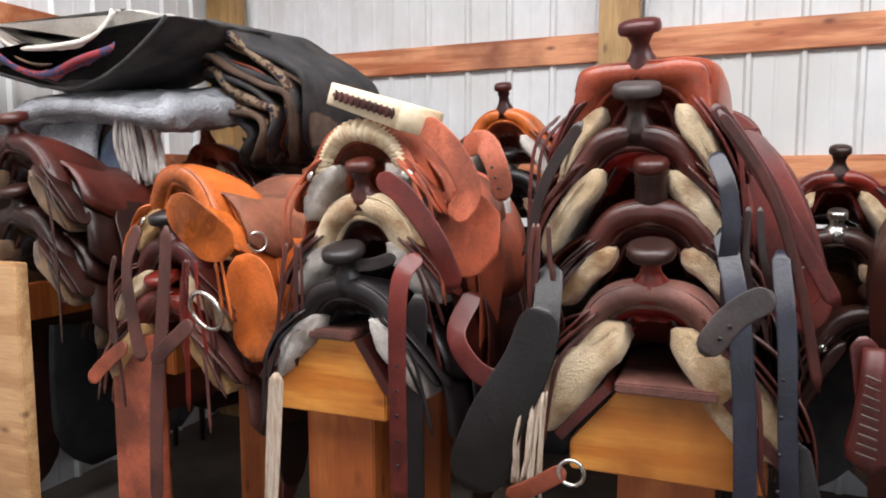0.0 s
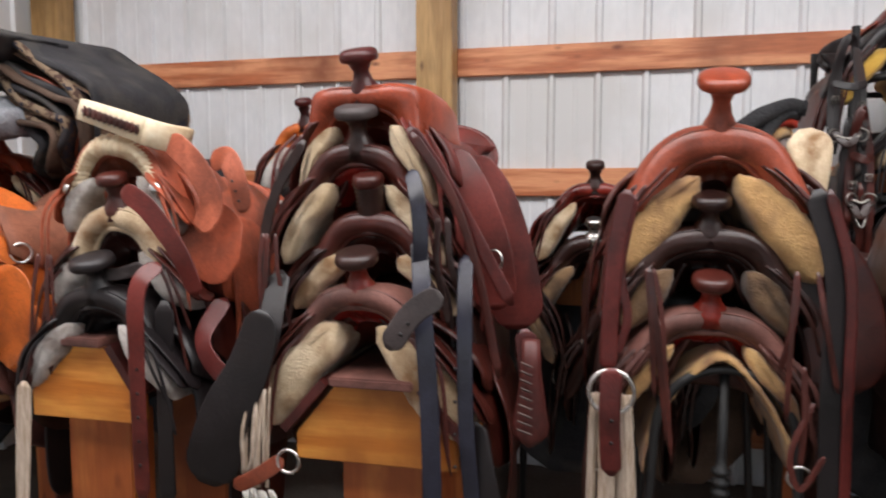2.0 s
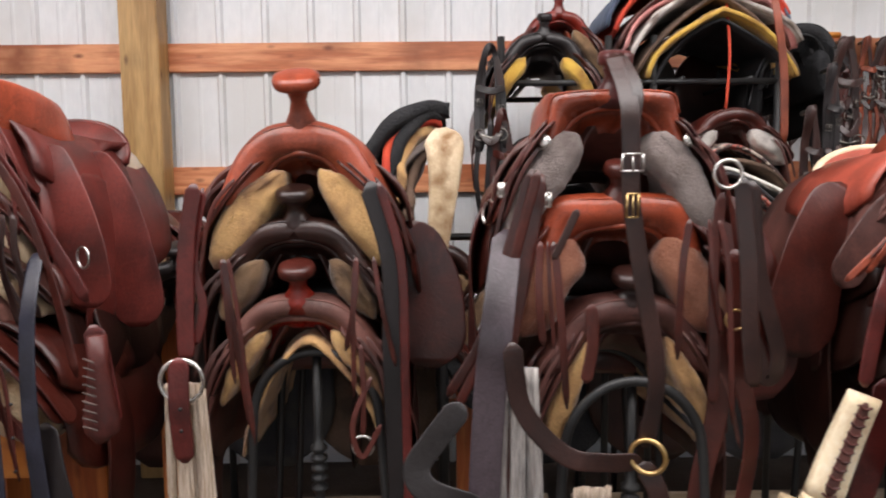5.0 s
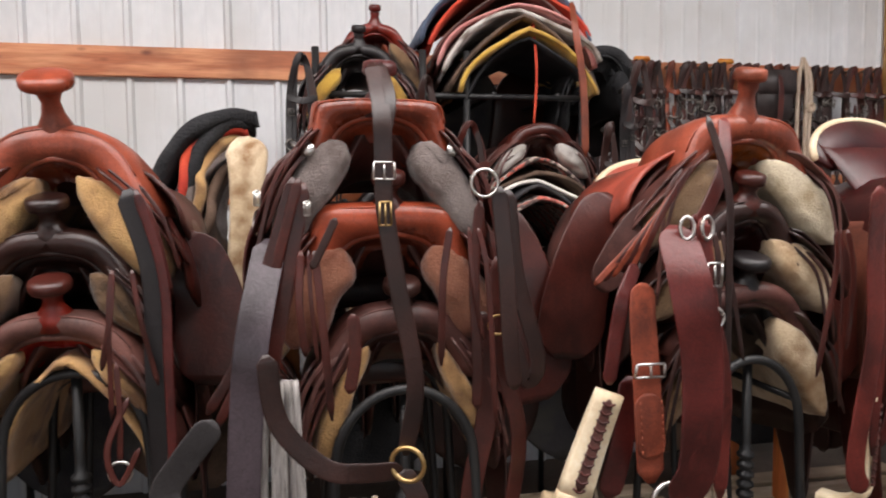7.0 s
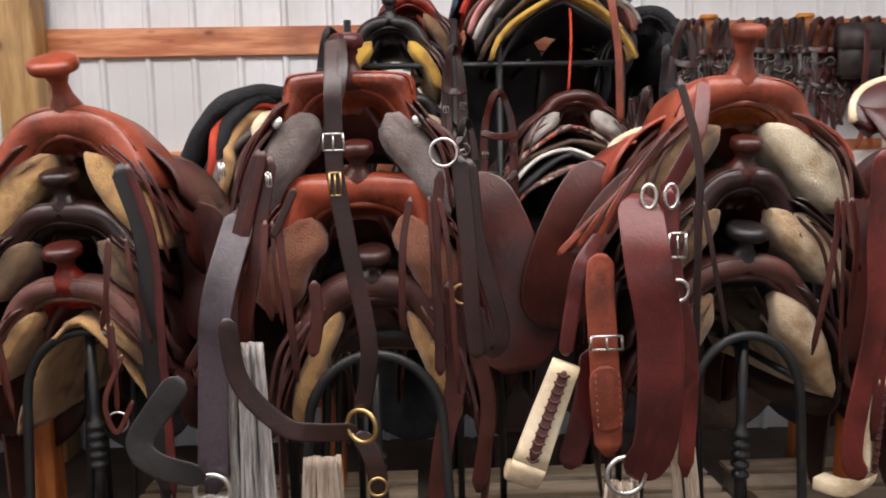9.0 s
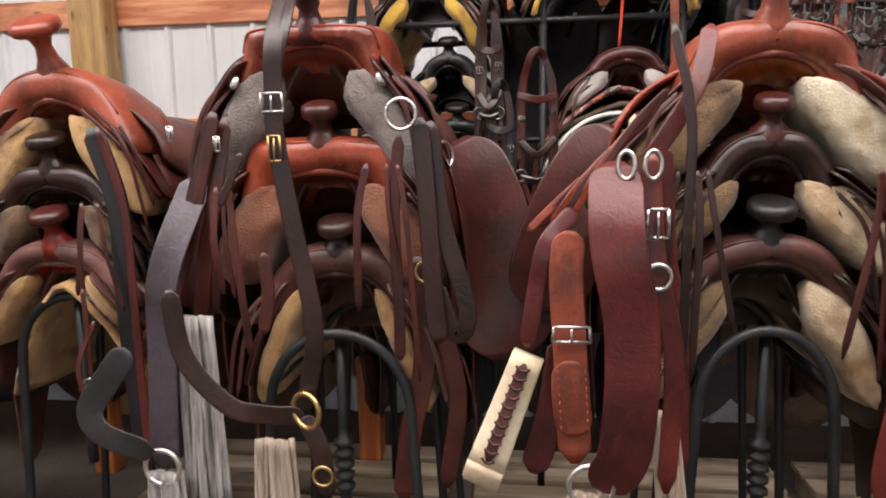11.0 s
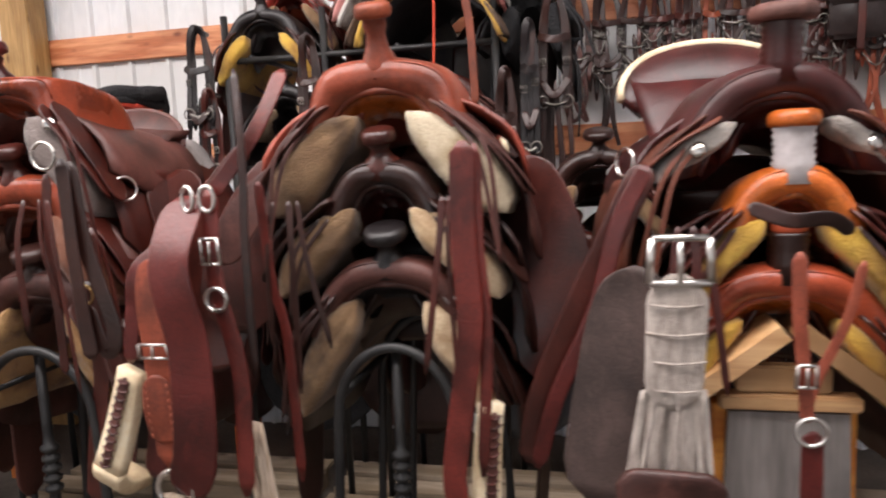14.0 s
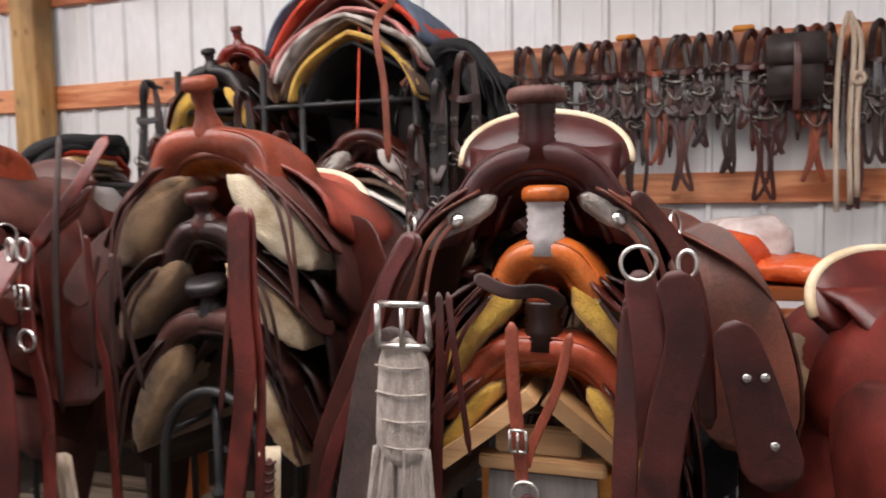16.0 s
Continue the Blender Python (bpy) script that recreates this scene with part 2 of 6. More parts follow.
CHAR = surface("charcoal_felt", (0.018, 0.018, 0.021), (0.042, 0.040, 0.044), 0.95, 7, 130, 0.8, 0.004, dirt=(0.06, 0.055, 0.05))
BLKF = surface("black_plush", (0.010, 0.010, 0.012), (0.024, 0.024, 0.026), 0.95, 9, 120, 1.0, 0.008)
GRYF = surface("grey_plush", (0.21, 0.22, 0.24), (0.36, 0.37, 0.40), 0.95, 8, 90, 1.0, 0.012)
WHT = surface("white_wool", (0.66, 0.62, 0.56), (0.80, 0.77, 0.71), 0.95, 8, 120, 0.8, 0.005)
REDF = surface("red_cloth", (0.45, 0.035, 0.02), (0.60, 0.07, 0.03), 0.85, 8, 150, 0.5, 0.002)
BRNF = surface("brown_wool", (0.06, 0.036, 0.024), (0.13, 0.08, 0.055), 0.95, 9, 120, 0.8, 0.004)
PINKF = surface("rose_cloth", (0.45, 0.16, 0.15), (0.60, 0.28, 0.26), 0.9, 9, 120, 0.6, 0.003)
BLUEF = surface("denim_cloth", (0.06, 0.085, 0.14), (0.13, 0.17, 0.24), 0.9, 9, 160, 0.5, 0.002)
PLAST = surface("red_plastic_bag", (0.60, 0.05, 0.02), (0.70, 0.12, 0.03), 0.25, 5, 25, 0.8, 0.01)
BAGW = surface("clear_plastic_bag", (0.50, 0.40, 0.37), (0.66, 0.58, 0.55), 0.25, 6, 25, 0.8, 0.01)


def striped(name, cols, count):
    """Woven wool with stripes along the width of the blanket."""
    m, n, l, p = nodes_of(name)
    co = n.new("ShaderNodeTexCoord")
    sep = n.new("ShaderNodeSeparateXYZ")
    l.new(co.outputs["Object"], sep.inputs[0])
    wob = n.new("ShaderNodeTexNoise")
    wob.inputs["Scale"].default_value = 40
    l.new(co.outputs["Object"], wob.inputs["Vector"])
    k = n.new("ShaderNodeMath")
    k.operation = 'MULTIPLY_ADD'
    k.inputs[1].default_value = count
    l.new(sep.outputs["Y"], k.inputs[0])
    l.new(wob.outputs[0], k.inputs[2])
    fr = n.new("ShaderNodeMath")
    fr.operation = 'FRACT'
    l.new(k.outputs[0], fr.inputs[0])
    ramp = n.new("ShaderNodeValToRGB")
    ramp.color_ramp.interpolation = 'CONSTANT'
    els = ramp.color_ramp.elements
    els[0].color = (*cols[0], 1)
    els[1].position, els[1].color = 1.0 / len(cols), (*cols[1], 1)
    for i, c in enumerate(cols[2:], 2):
        e = els.new(i / len(cols))
        e.color = (*c, 1)
    l.new(fr.outputs[0], ramp.inputs[0])
    l.new(ramp.outputs[0], p.inputs["Base Color"])
    p.inputs["Roughness"].default_value = 0.95
    fine = n.new("ShaderNodeTexNoise")
    fine.inputs["Scale"].default_value = 300
    l.new(co.outputs["Object"], fine.inputs["Vector"])
    bp = n.new("ShaderNodeBump")
    bp.inputs["Strength"].default_value, bp.inputs["Distance"].default_value = 0.7, 0.003
    l.new(fine.outputs[0], bp.inputs["Height"])
    l.new(bp.outputs[0], p.inputs["Normal"])
    return m


STRIPE = striped("striped_wool", ((0.45, 0.36, 0.30), (0.08, 0.05, 0.045), (0.48, 0.12, 0.09), (0.5, 0.42, 0.36), (0.06, 0.05, 0.05)), 14)
NAVY = striped("navajo_wool", ((0.02, 0.02, 0.032), (0.06, 0.035, 0.022), (0.018, 0.018, 0.03), (0.20, 0.14, 0.09), (0.06, 0.03, 0.02)), 7)
PLAID = striped("plaid_flannel", ((0.30, 0.03, 0.04), (0.05, 0.05, 0.12), (0.34, 0.05, 0.05), (0.09, 0.08, 0.14)), 16)


# ---- building blocks ----
PLACE = {}


def thing(name, m, label, category, group=""):
    ob = new(name)
    ob.matrix_world = m
    PLACE[ob] = m
    return tagged(ob, label, category, group)


def part(name, bm, material, parent, label="", world_space=False, flat=False):
    if world_space and parent in PLACE:
        bm.transform(PLACE[parent].inverted())
    bmesh.ops.recalc_face_normals(bm, faces=bm.faces)
    me = bpy.data.meshes.new(name)
    bm.to_mesh(me)
    bm.free()
    me.materials.append(material)
    if not flat:
        me.polygons.foreach_set("use_smooth", [True] * len(me.polygons))
    ob = new(name, me)
    ob.parent = parent
    if label:
        ob["label"] = label
    return ob


def loft(rings, ring_closed=True, caps=True, bm=None):
    bm = bm or bmesh.new()
    vs = [[bm.verts.new(p) for p in r] for r in rings]
    n = len(rings[0])
    for a, b in zip(vs, vs[1:]):
        for i in range(n if ring_closed else n - 1):
            j = (i + 1) % n
            bm.faces.new((a[i], a[j], b[j], b[i]))
    if caps and ring_closed:
        bm.faces.new(vs[0][::-1])
        bm.faces.new(vs[-1])
    return bm


def box(x0, x1, y0, y1, z0, z1, bevel=0.004, bm=None):
    own = bmesh.new()
    bmesh.ops.create_cube(own, size=1)
    own.transform(Matrix.Translation(((x0 + x1) / 2, (y0 + y1) / 2, (z0 + z1) / 2)) @ Matrix.Diagonal((x1 - x0, y1 - y0, z1 - z0, 1)))
    if bevel:
        bmesh.ops.bevel(own, geom=own.edges[:], offset=bevel, segments=2, affect='EDGES')
    return own


def spline(pts, steps=7):
    P = [Vector(p) for p in pts]
    P = [P[0] * 2 - P[1]] + P + [P[-1] * 2 - P[-2]]
    out = []
    for i in range(1, len(P) - 2):
        a, b, c, d = P[i - 1:i + 3]
        for k in range(steps):
            t = k / steps
            out.append(0.5 * (2 * b + (c - a) * t + (2 * a - 5 * b + 4 * c - d) * t * t + (3 * b - a - 3 * c + d) * t ** 3))
    out.append(P[-2])
    return out


def tube(pts, r, sides=8, steps=6, raw=False, bm=None):
    line = [Vector(p) for p in pts] if raw else spline(pts, steps)
    rings = []
    side = None
    for i, p in enumerate(line):
        t = (line[min(i + 1, len(line) - 1)] - line[max(i - 1, 0)]).normalized()
        if side is None:
            side = t.orthogonal().normalized()
        side = (side - t * side.dot(t)).normalized()
        up = t.cross(side)
        rad = r(i / (len(line) - 1)) if callable(r) else r
        rings.append([p + rad * (math.cos(a) * side + math.sin(a) * up) for a in (2 * math.pi * k / sides for k in range(sides))])
    return loft(rings, bm=bm)


def ribbon(pts, width, thick=0.004, face=(0, -1, 0), seed=0, taper=1.0, bulge=0.0):
    """A leather strap along a curve: rounded edges, slight waver and twist."""
    line = spline(pts, 8)
    rnd = random.Random(seed)
    ph, amp = rnd.random() * 6, rnd.uniform(0.05, 0.2)
    rings = []
    n = len(line)
    run = [0.0]
    for p, q in zip(line, line[1:]):
        run.append(run[-1] + (q - p).length)
    for i, p in enumerate(line):
        f = i / (n - 1)
        t = (line[min(i + 1, n - 1)] - line[max(i - 1, 0)]).normalized()
        nor = Vector(face)
        nor = (nor - t * nor.dot(t))
        nor = nor.normalized() if nor.length > 1e-3 else t.orthogonal().normalized()
        nor = Matrix.Rotation(amp * math.sin(ph + 4 * f), 3, t) @ nor
        wv = t.cross(nor)
        w = width * (1 + (taper - 1) * f) * (1 + bulge * math.sin(math.pi * f))
        gap = min(run[i], run[-1] - run[i]) / max(w * 0.5, 1e-4)
        w *= max(0.3, math.sqrt(max(0.0, 1 - (1 - min(1, gap)) ** 2)))
        h, k = w / 2, thick / 2
        e, g = min(thick * 0.45, h * 0.25), min(thick * 1.6, h * 0.6)
        half = ((-h, 0), (-h + e * 0.35, k * 0.75), (-h + e, k), (-h + g, k), (h - g, k), (h - e, k), (h - e * 0.35, k * 0.75), (h, 0), (h - e * 0.35, -k * 0.75), (h - e, -k), (h - g, -k), (-h + g, -k), (-h + e, -k), (-h + e * 0.35, -k * 0.75))
        rings.append([p + wv * a + nor * b for a, b in half])
    return loft(rings)


def ring_mesh(c, R, r, axis=(0, 1, 0), sx=1.0):
    q = Vector(axis).to_track_quat('Z', 'Y').to_matrix()
    pts = [Vector(c) + q @ Vector((R * sx * math.cos(a), R * math.sin(a), 0)) for a in (2 * math.pi * k / 22 for k in range(22))]
    bm = bmesh.new()
    vs = []
    for i, p in enumerate(pts):
        out = (p - Vector(c)).normalized()
        ax = Vector(axis).normalized()
        vs.append([bm.verts.new(p + r * (math.cos(b) * out + math.sin(b) * ax)) for b in (2 * math.pi * k / 7 for k in range(7))])
    for i in range(22):
        for k in range(7):
            bm.faces.new((vs[i][k], vs[i][(k + 1) % 7], vs[(i + 1) % 22][(k + 1) % 7], vs[(i + 1) % 22][k]))
    return bm


def buckle_mesh(c, w, h, r=0.003, lean=0.0):
    """A rectangular roller buckle with its tongue, facing -y."""
    bm = bmesh.new()
    m = Matrix.Translation(c) @ Matrix.Rotation(lean, 4, 'Y')
    pts = [m @ Vector(p) for p in ((-w / 2, 0, -h / 2), (w / 2, 0, -h / 2), (w / 2 * 0.9, -0.004, h / 2), (-w / 2 * 0.9, -0.004, h / 2), (-w / 2, 0, -h / 2))]
    for a, b in zip(pts, pts[1:]):
        tube([a, b], r, 6, 1, raw=True, bm=bm)
    tube([m @ Vector((0, -0.003, h / 2)), m @ Vector((0, -0.006, -h / 2))], r * 0.8, 6, 1, raw=True, bm=bm)
    return bm


def lathe(profile, sides=20):
    return loft([[(r * math.cos(a), r * math.sin(a), z) for a in (2 * math.pi * k / sides for k in range(sides))] for r, z in profile])


def rough_up(bm, amount, scale, seed=0):
    for v in bm.verts:
        v.co += noise.noise_vector(v.co * scale + Vector((seed * 3.1, 0, seed))) * amount


# ---- saddles ----
def half_cross(kind_w, drop, steps, bow=0.0):
    """Side curve of a skirt, from near the ridge outwards and down."""
    return [(0.035 + (kind_w - 0.035) * math.sin(0.5 * math.pi * s) ** (0.9), -0.075 - (drop - 0.075) * (1 - math.cos(0.5 * math.pi * s)) ** (0.85) - bow * math.sin(math.pi * s)) for s in (i / steps for i in range(steps + 1))]


SEED = [0]


def saddle(x, y, z, label, fork=BRN, gullet=None, seat=None, skirt=None, fl=FLC, horn=None, cap=None, wrap=False, W=0.15, H=0.15, TH=0.035,
           hh=0.075, capr=0.047, lean=-20, cant=-0.05, cantle_w=0.19, bind=None, flw=0.20, fld=0.30, flt=0.036, skirt_d=0.42, yaw=0, pitch=-4, roll=0, s=1.0, fx0=None, fl2=None,
           swell=0.0, gw=None, fender=True, rivets=False, lacing=None, group=""):
    SEED[0] += 1
    sd = SEED[0]
    rnd = random.Random(sd)
    gullet, seat, skirt, horn = gullet or fork, seat or fork, skirt or fork, horn or fork
    cap = cap or horn
    ob = thing("western_saddle", pose(x, y, z, pitch, roll, yaw) @ Matrix.Scale(s, 4), label, "saddle", group)
    # fork: a thick arch, its outer outline swelling to the shoulders
    rings, lip, welt = [], [], []
    N = 34
    gw = gw or min(W - 1.9 * TH, 0.088)
    boxy = 1.0 - 2.3 * swell
    under = 1.3 * swell
    for i in range(N + 1):
        a = math.pi * (0.02 + 0.96 * i / N)
        ca, sa = math.cos(a), math.sin(a)
        sg = -math.copysign(1, ca)
        spread = 1 + (0.13 if swell < 0.05 else -under) * (1 - sa) ** 2
        ox = sg * abs(ca) ** (0.85 * boxy) * W * spread
        oz = -H + H * sa ** (0.8 * boxy) + 0.16 * swell * abs(ca) ** 3 * sa ** 0.4
        foot = (1 - sa) ** 4
        ox += sg * 0.045 * foot
        oz -= 0.085 * foot
        ix = sg * abs(ca) ** 0.9 * gw * (1 + 0.20 * (1 - sa) ** 2.5) + sg * 0.03 * foot
        iz = -H + (H - TH * 1.75) * sa ** 0.75 - 0.06 * foot
        mid, rad = Vector(((ox + ix) / 2, 0, (oz + iz) / 2)), Vector(((ox - ix) / 2, 0, (oz - iz) / 2))
        dy = 0.058 + 0.07 * abs(ca) ** 2
        ring = []
        for k in range(16):
            b = 2 * math.pi * k / 16
            cb, sb = math.cos(b), math.sin(b)
            cb, sb = math.copysign(abs(cb) ** 0.75, cb), math.copysign(abs(sb) ** 0.75, sb)
            ring.append(mid + rad * cb + Vector((0, 0.05 + 0.085 * abs(ca) ** 2 - dy * sb * (1.0 if sb > 0 else 1.3), 0)))
        rings.append(ring)
        lip.append(tuple(mid - rad * 0.80 + Vector((0, 0.006 + 0.03 * abs(ca), 0))))
        welt.append(mid + rad * 0.62 + Vector((0, 0.05 + 0.085 * abs(ca) ** 2 - dy * 0.86, 0)))
    bm = loft(rings)
    rough_up(bm, 0.004, 12, sd)
    part("fork", bm, fork, ob)
    part("fork_welt", tube(welt[3:-3], 0.0028, 6, 1, raw=True), fork, ob)
    # rolled lip around the gullet
    part("gullet_roll", tube(lip, 0.0075, 8, 1, raw=True), fork, ob)
    bm = bmesh.new()
    va = [bm.verts.new(p) for p in lip]
    vb = [bm.verts.new((p[0] * 0.80, p[1] + 0.022, -H + (p[2] + H) * 0.74)) for p in lip]
    vc = [bm.verts.new((p[0] * 0.42, p[1] + 0.07, -H + (p[2] + H) * 0.44)) for p in lip]
    for i in range(len(lip) - 1):
        bm.faces.new((va[i], va[i + 1], vb[i + 1], vb[i]))
        bm.faces.new((vb[i], vb[i + 1], vc[i + 1], vc[i]))
    bmesh.ops.solidify(bm, geom=bm.faces[:], thickness=0.006)
    part("gullet_lining", bm, gullet, ob)
    if lacing:
        for k, p in enumerate(lip[1:-1]):
            q = Vector(p)
            d = Vector((q.x * 0.25, -0.02, 0.028 + 0.0 * k)).normalized()
            out = Vector((q.x, 0, q.z + H * 0.6)).normalized()
            bm = tube([q + Vector((0, -0.010, 0)), q + out * 0.024 + Vector((0, -0.022, 0)), q + out * 0.044 + Vector((0, -0.006, 0))], 0.0105, 6, 2)
            part("rawhide_lace", bm, lacing, ob, "cream rawhide lace")
    # horn
    if hh > 0:
        prof = [(0.044, -0.028), (0.036, 0.0), (0.023, hh * 0.3), (0.018, hh * 0.60), (0.024, hh * 0.80), (capr * 0.62, hh * 0.90), (capr * 0.84, hh * 0.99)]
        if wrap:
            prof = [(0.04, -0.028)] + [(0.030 + 0.0035 * (k % 2) + 0.004 * abs(k / 11 - 0.5), hh * k / 12) for k in range(13)]
        hm = pose(0, 0.025, -0.006, 0, 0, 0) @ Matrix.Rotation(radians(-lean), 4, 'X')
        bm = lathe(prof)
        bm.transform(hm)
        neck = part("horn", bm, wrap if wrap else horn, ob, "wrapped saddle horn" if wrap else "")
        bm = lathe([(0.004, hh * 0.95), (capr * 0.7, hh * 0.95), (capr * 0.93, hh * 0.97), (capr, hh + 0.004), (capr, hh + 0.014), (capr * 0.93, hh + 0.022), (capr * 0.70, hh + 0.026), (0.004, hh + 0.027)], 24)
        bm.transform(hm @ Matrix.Diagonal((1, 1.12, 1, 1)))
        part("horn_cap", bm, cap, neck)
    # seat: a dished saddle seat rising to the cantle
    rings = []
    for i in range(15):
        f = i / 14
        yy = 0.055 + 0.40 * f
        zc = -0.035 - 0.085 * math.sin(math.pi * min(1, f * 1.15)) + (cant - 0.02) * f ** 3
        hw = 0.075 + 0.11 * f ** 0.7
        top = [(hw * u, yy, zc - (0.10 - 0.09 * f * f) * abs(u) ** 2.1 + 0.03 * f * f * (u * u) * 0.5) for u in (k / 6 - 1 for k in range(13))]
        bot = [(px * 0.94, py, pz - 0.022) for px, py, pz in reversed(top)]
        rings.append(top + bot)
    bm = loft(rings)
    rough_up(bm, 0.003, 10, sd)
    part("seat", bm, seat, ob)
    # cantle
    rings = []
    for i in range(25):
        a = math.pi * i / 24
        cx, cz = cantle_w * math.cos(a), abs(math.sin(a)) ** 0.8
        base = Vector((cx * 0.80, 0.40 + 0.0 * cz, cant - 0.135 + 0.06 * cz * 0.4))
        tip = Vector((cx, 0.43 + 0.05 * cz, cant - 0.11 + 0.125 * cz))
        d = (tip - base)
        rings.append([base + Vector((0, 0, 0)), base + d * 0.5 + Vector((0, -0.004, -0.002)), tip + Vector((0, -0.004, 0)), tip + Vector((0, 0.006, 0.004)), tip + Vector((0, 0.016, -0.002)), base + d * 0.5 + Vector((0, 0.026, -0.01)), base + Vector((0, 0.03, -0.02))])
    part("cantle", loft(rings), seat, ob)
    rim = [(cantle_w * math.cos(a), 0.436 + 0.05 * abs(math.sin(a)) ** 0.8, cant - 0.11 + 0.127 * abs(math.sin(a)) ** 0.8) for a in (math.pi * i / 26 for i in range(27))]
    part("cantle_binding", tube(rim, 0.0115 if bind else 0.008, 7, 1, raw=True), bind or seat, ob, "pale rawhide cantle binding" if bind else "")
    # skirts, lining fleece
    for sgn in (-1, 1):
        cs = half_cross(flw + 0.045, skirt_d, 9)
        rings = []
        for i in range(12):
            f = i / 11
            yy = 0.075 + 0.53 * f
            flare = 1 + 0.10 * math.sin(math.pi * f)
            k = 1 - 0.16 * (2 * f - 1) ** 4
            outer = [(sgn * (px * flare + 0.010), yy, pz * k - 0.03 * f) for px, pz in cs]
            inner = [(sgn * (px * flare + 0.002), yy, pz * k - 0.03 * f - 0.006) for px, pz in reversed(cs)]
            rings.append(outer + inner)
        bm = loft(rings)
        rough_up(bm, 0.007, 7, sd + sgn)
        part("skirt", bm, skirt, ob)
        # jockey flap over the skirt
        rings = []
        for i in range(8):
            f = i / 7
            yy = 0.06 + 0.36 * f
            kk = (0.52 + 0.10 * math.sin(math.pi * f))
            outer = [(sgn * (px * 1.02 + 0.021), yy, pz - 0.02 * f + 0.012) for px, pz in half_cross((flw + 0.04) * 0.92, skirt_d * kk, 7)]
            rings.append(outer + [(px - sgn * 0.007, py, pz - 0.006) for px, py, pz in reversed(outer)])
        bm = loft(rings)
        rough_up(bm, 0.005, 9, sd - sgn)
        part("jockey", bm, seat, ob)
        # thick fleece under the bars, showing at the front
        x_in = fx0 or W * 0.52
        z_top = -min(H * 0.78, fld - 0.10)
        cs = [(x_in + (flw + 0.012 - x_in) * (0.62 * q / 15 + 0.38 * math.sin(0.5 * math.pi * q / 15)), z_top - (fld + z_top) * (0.8 * q / 15 + 0.2 * (q / 15) ** 2)) for q in range(16)]
        rings = []
        ys = [(-0.016, 0.30), (-0.014, 0.62), (-0.004, 0.88), (0.014, 1.0), (0.05, 0.94), (0.12, 0.86), (0.30, 0.80), (0.58, 0.78)]
        for yy, k in ys:
            up, dn = [], []
            for q, (px, pz) in enumerate(cs):
                f = q / 15
                th = 0.80 * flt * k * (0.12 + 0.88 * (1 - abs(2 * f - 1) ** 3.2) ** 0.6) * (1 + 0.14 * math.sin(5 * f + sd))
                a, b = cs[max(q - 1, 0)], cs[min(q + 1, 15)]
                d = Vector((b[0] - a[0], b[1] - a[1])).normalized()
                nx, nz = -d.y, d.x
                sweep = yy + 0.05 * f * f + 0.03 * (1 - f) ** 3
                up.append((sgn * (px - 0.006 + nx * th), sweep, pz + nz * th))
                dn.append((sgn * (px - 0.006 - 1.25 * nx * th), sweep, pz - 1.25 * nz * th))
            rings.append(up + dn[::-1])
        bm = loft(rings)
        bmesh.ops.subdivide_edges(bm, edges=bm.edges[:], cuts=1, use_grid_fill=True)
        rough_up(bm, 0.006, 16, sd)
        rough_up(bm, 0.0022, 80, sd + 2)
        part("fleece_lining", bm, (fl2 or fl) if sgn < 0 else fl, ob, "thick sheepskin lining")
        # leather edge of the skirt wrapping the fleece front
        for layer in range(2):
            off = flt * 0.72 + 0.003 + 0.012 * layer
            edge = [(sgn * (px + off), 0.012 + 0.018 * layer + 0.05 * (q / 15) ** 2, pz + off * 0.55 - 0.012 * layer * q / 15) for q, (px, pz) in enumerate(cs)]
            part("skirt_edge", ribbon(edge[::2], 0.06, 0.006, face=(sgn, 0, 0.6), seed=sd + layer), skirt, ob)
        if rivets:
            bm = lathe([(0.002, 0.006), (0.010, 0.005), (0.015, 0.001), (0.015, -0.003), (0.002, -0.004)], 14)
            bm.transform(pose(sgn * (W * 0.93), 0.0 - 0.004, -H * 0.95, 75, 0, sgn * 30))
            part("concho", bm, STEEL, ob, "round nickel concho")
            part("rigging_ring", ring_mesh((sgn * (flw + 0.05), 0.09, -fld * 0.80), 0.026, 0.0035, (sgn, -0.5, 0.1)), STEEL, ob)
        # saddle strings
        for k in range(2):
            x0 = sgn * (W * 0.9 + 0.02 * k)
            ln = rnd.uniform(0.14, 0.30)
            part("saddle_string", ribbon([(x0, 0.005, -H * 0.9), (x0 + sgn * 0.05, -0.01, -H - 0.06), (x0 + sgn * rnd.uniform(0.06, 0.10), 0.0, -H - ln)], 0.009, 0.003, seed=sd + k), skirt, ob)
        if fender:
            fx = sgn * (flw + 0.075)
            part("fender", ribbon([(fx * 0.85, 0.26, -0.20), (fx, 0.25, -0.33), (fx * 1.03, 0.24, -0.48), (fx * 1.0, 0.22, -0.62)], 0.17, 0.007, face=(sgn, 0, 0), seed=sd, taper=0.5, bulge=0.25), skirt, ob)
    return ob


def strap_part(ob, name, w, material, pts, seed=0, thick=0.004, taper=1.0, bulge=0.0, face=(0, -1, 0)):
    p = part(name, ribbon(pts, w, thick, face, seed, taper, bulge), material, ob, "", True)
    return p


def holes(ob, a, b, n, r=0.0035):
    """Punched holes along a strap: small dark sunk studs."""
    a, b = Vector(a), Vector(b)
    for i in range(n):
        c = a.lerp(b, (i + 0.5) / n)
        bm = lathe([(0.0005, 0.001), (r, 0.001), (r, -0.002), (0.0005, -0.002)], 10)
        bm.transform(Matrix.Translation(c) @ Matrix.Rotation(radians(90), 4, 'X'))
        part("punched_hole", bm, BLK, ob, "", True)


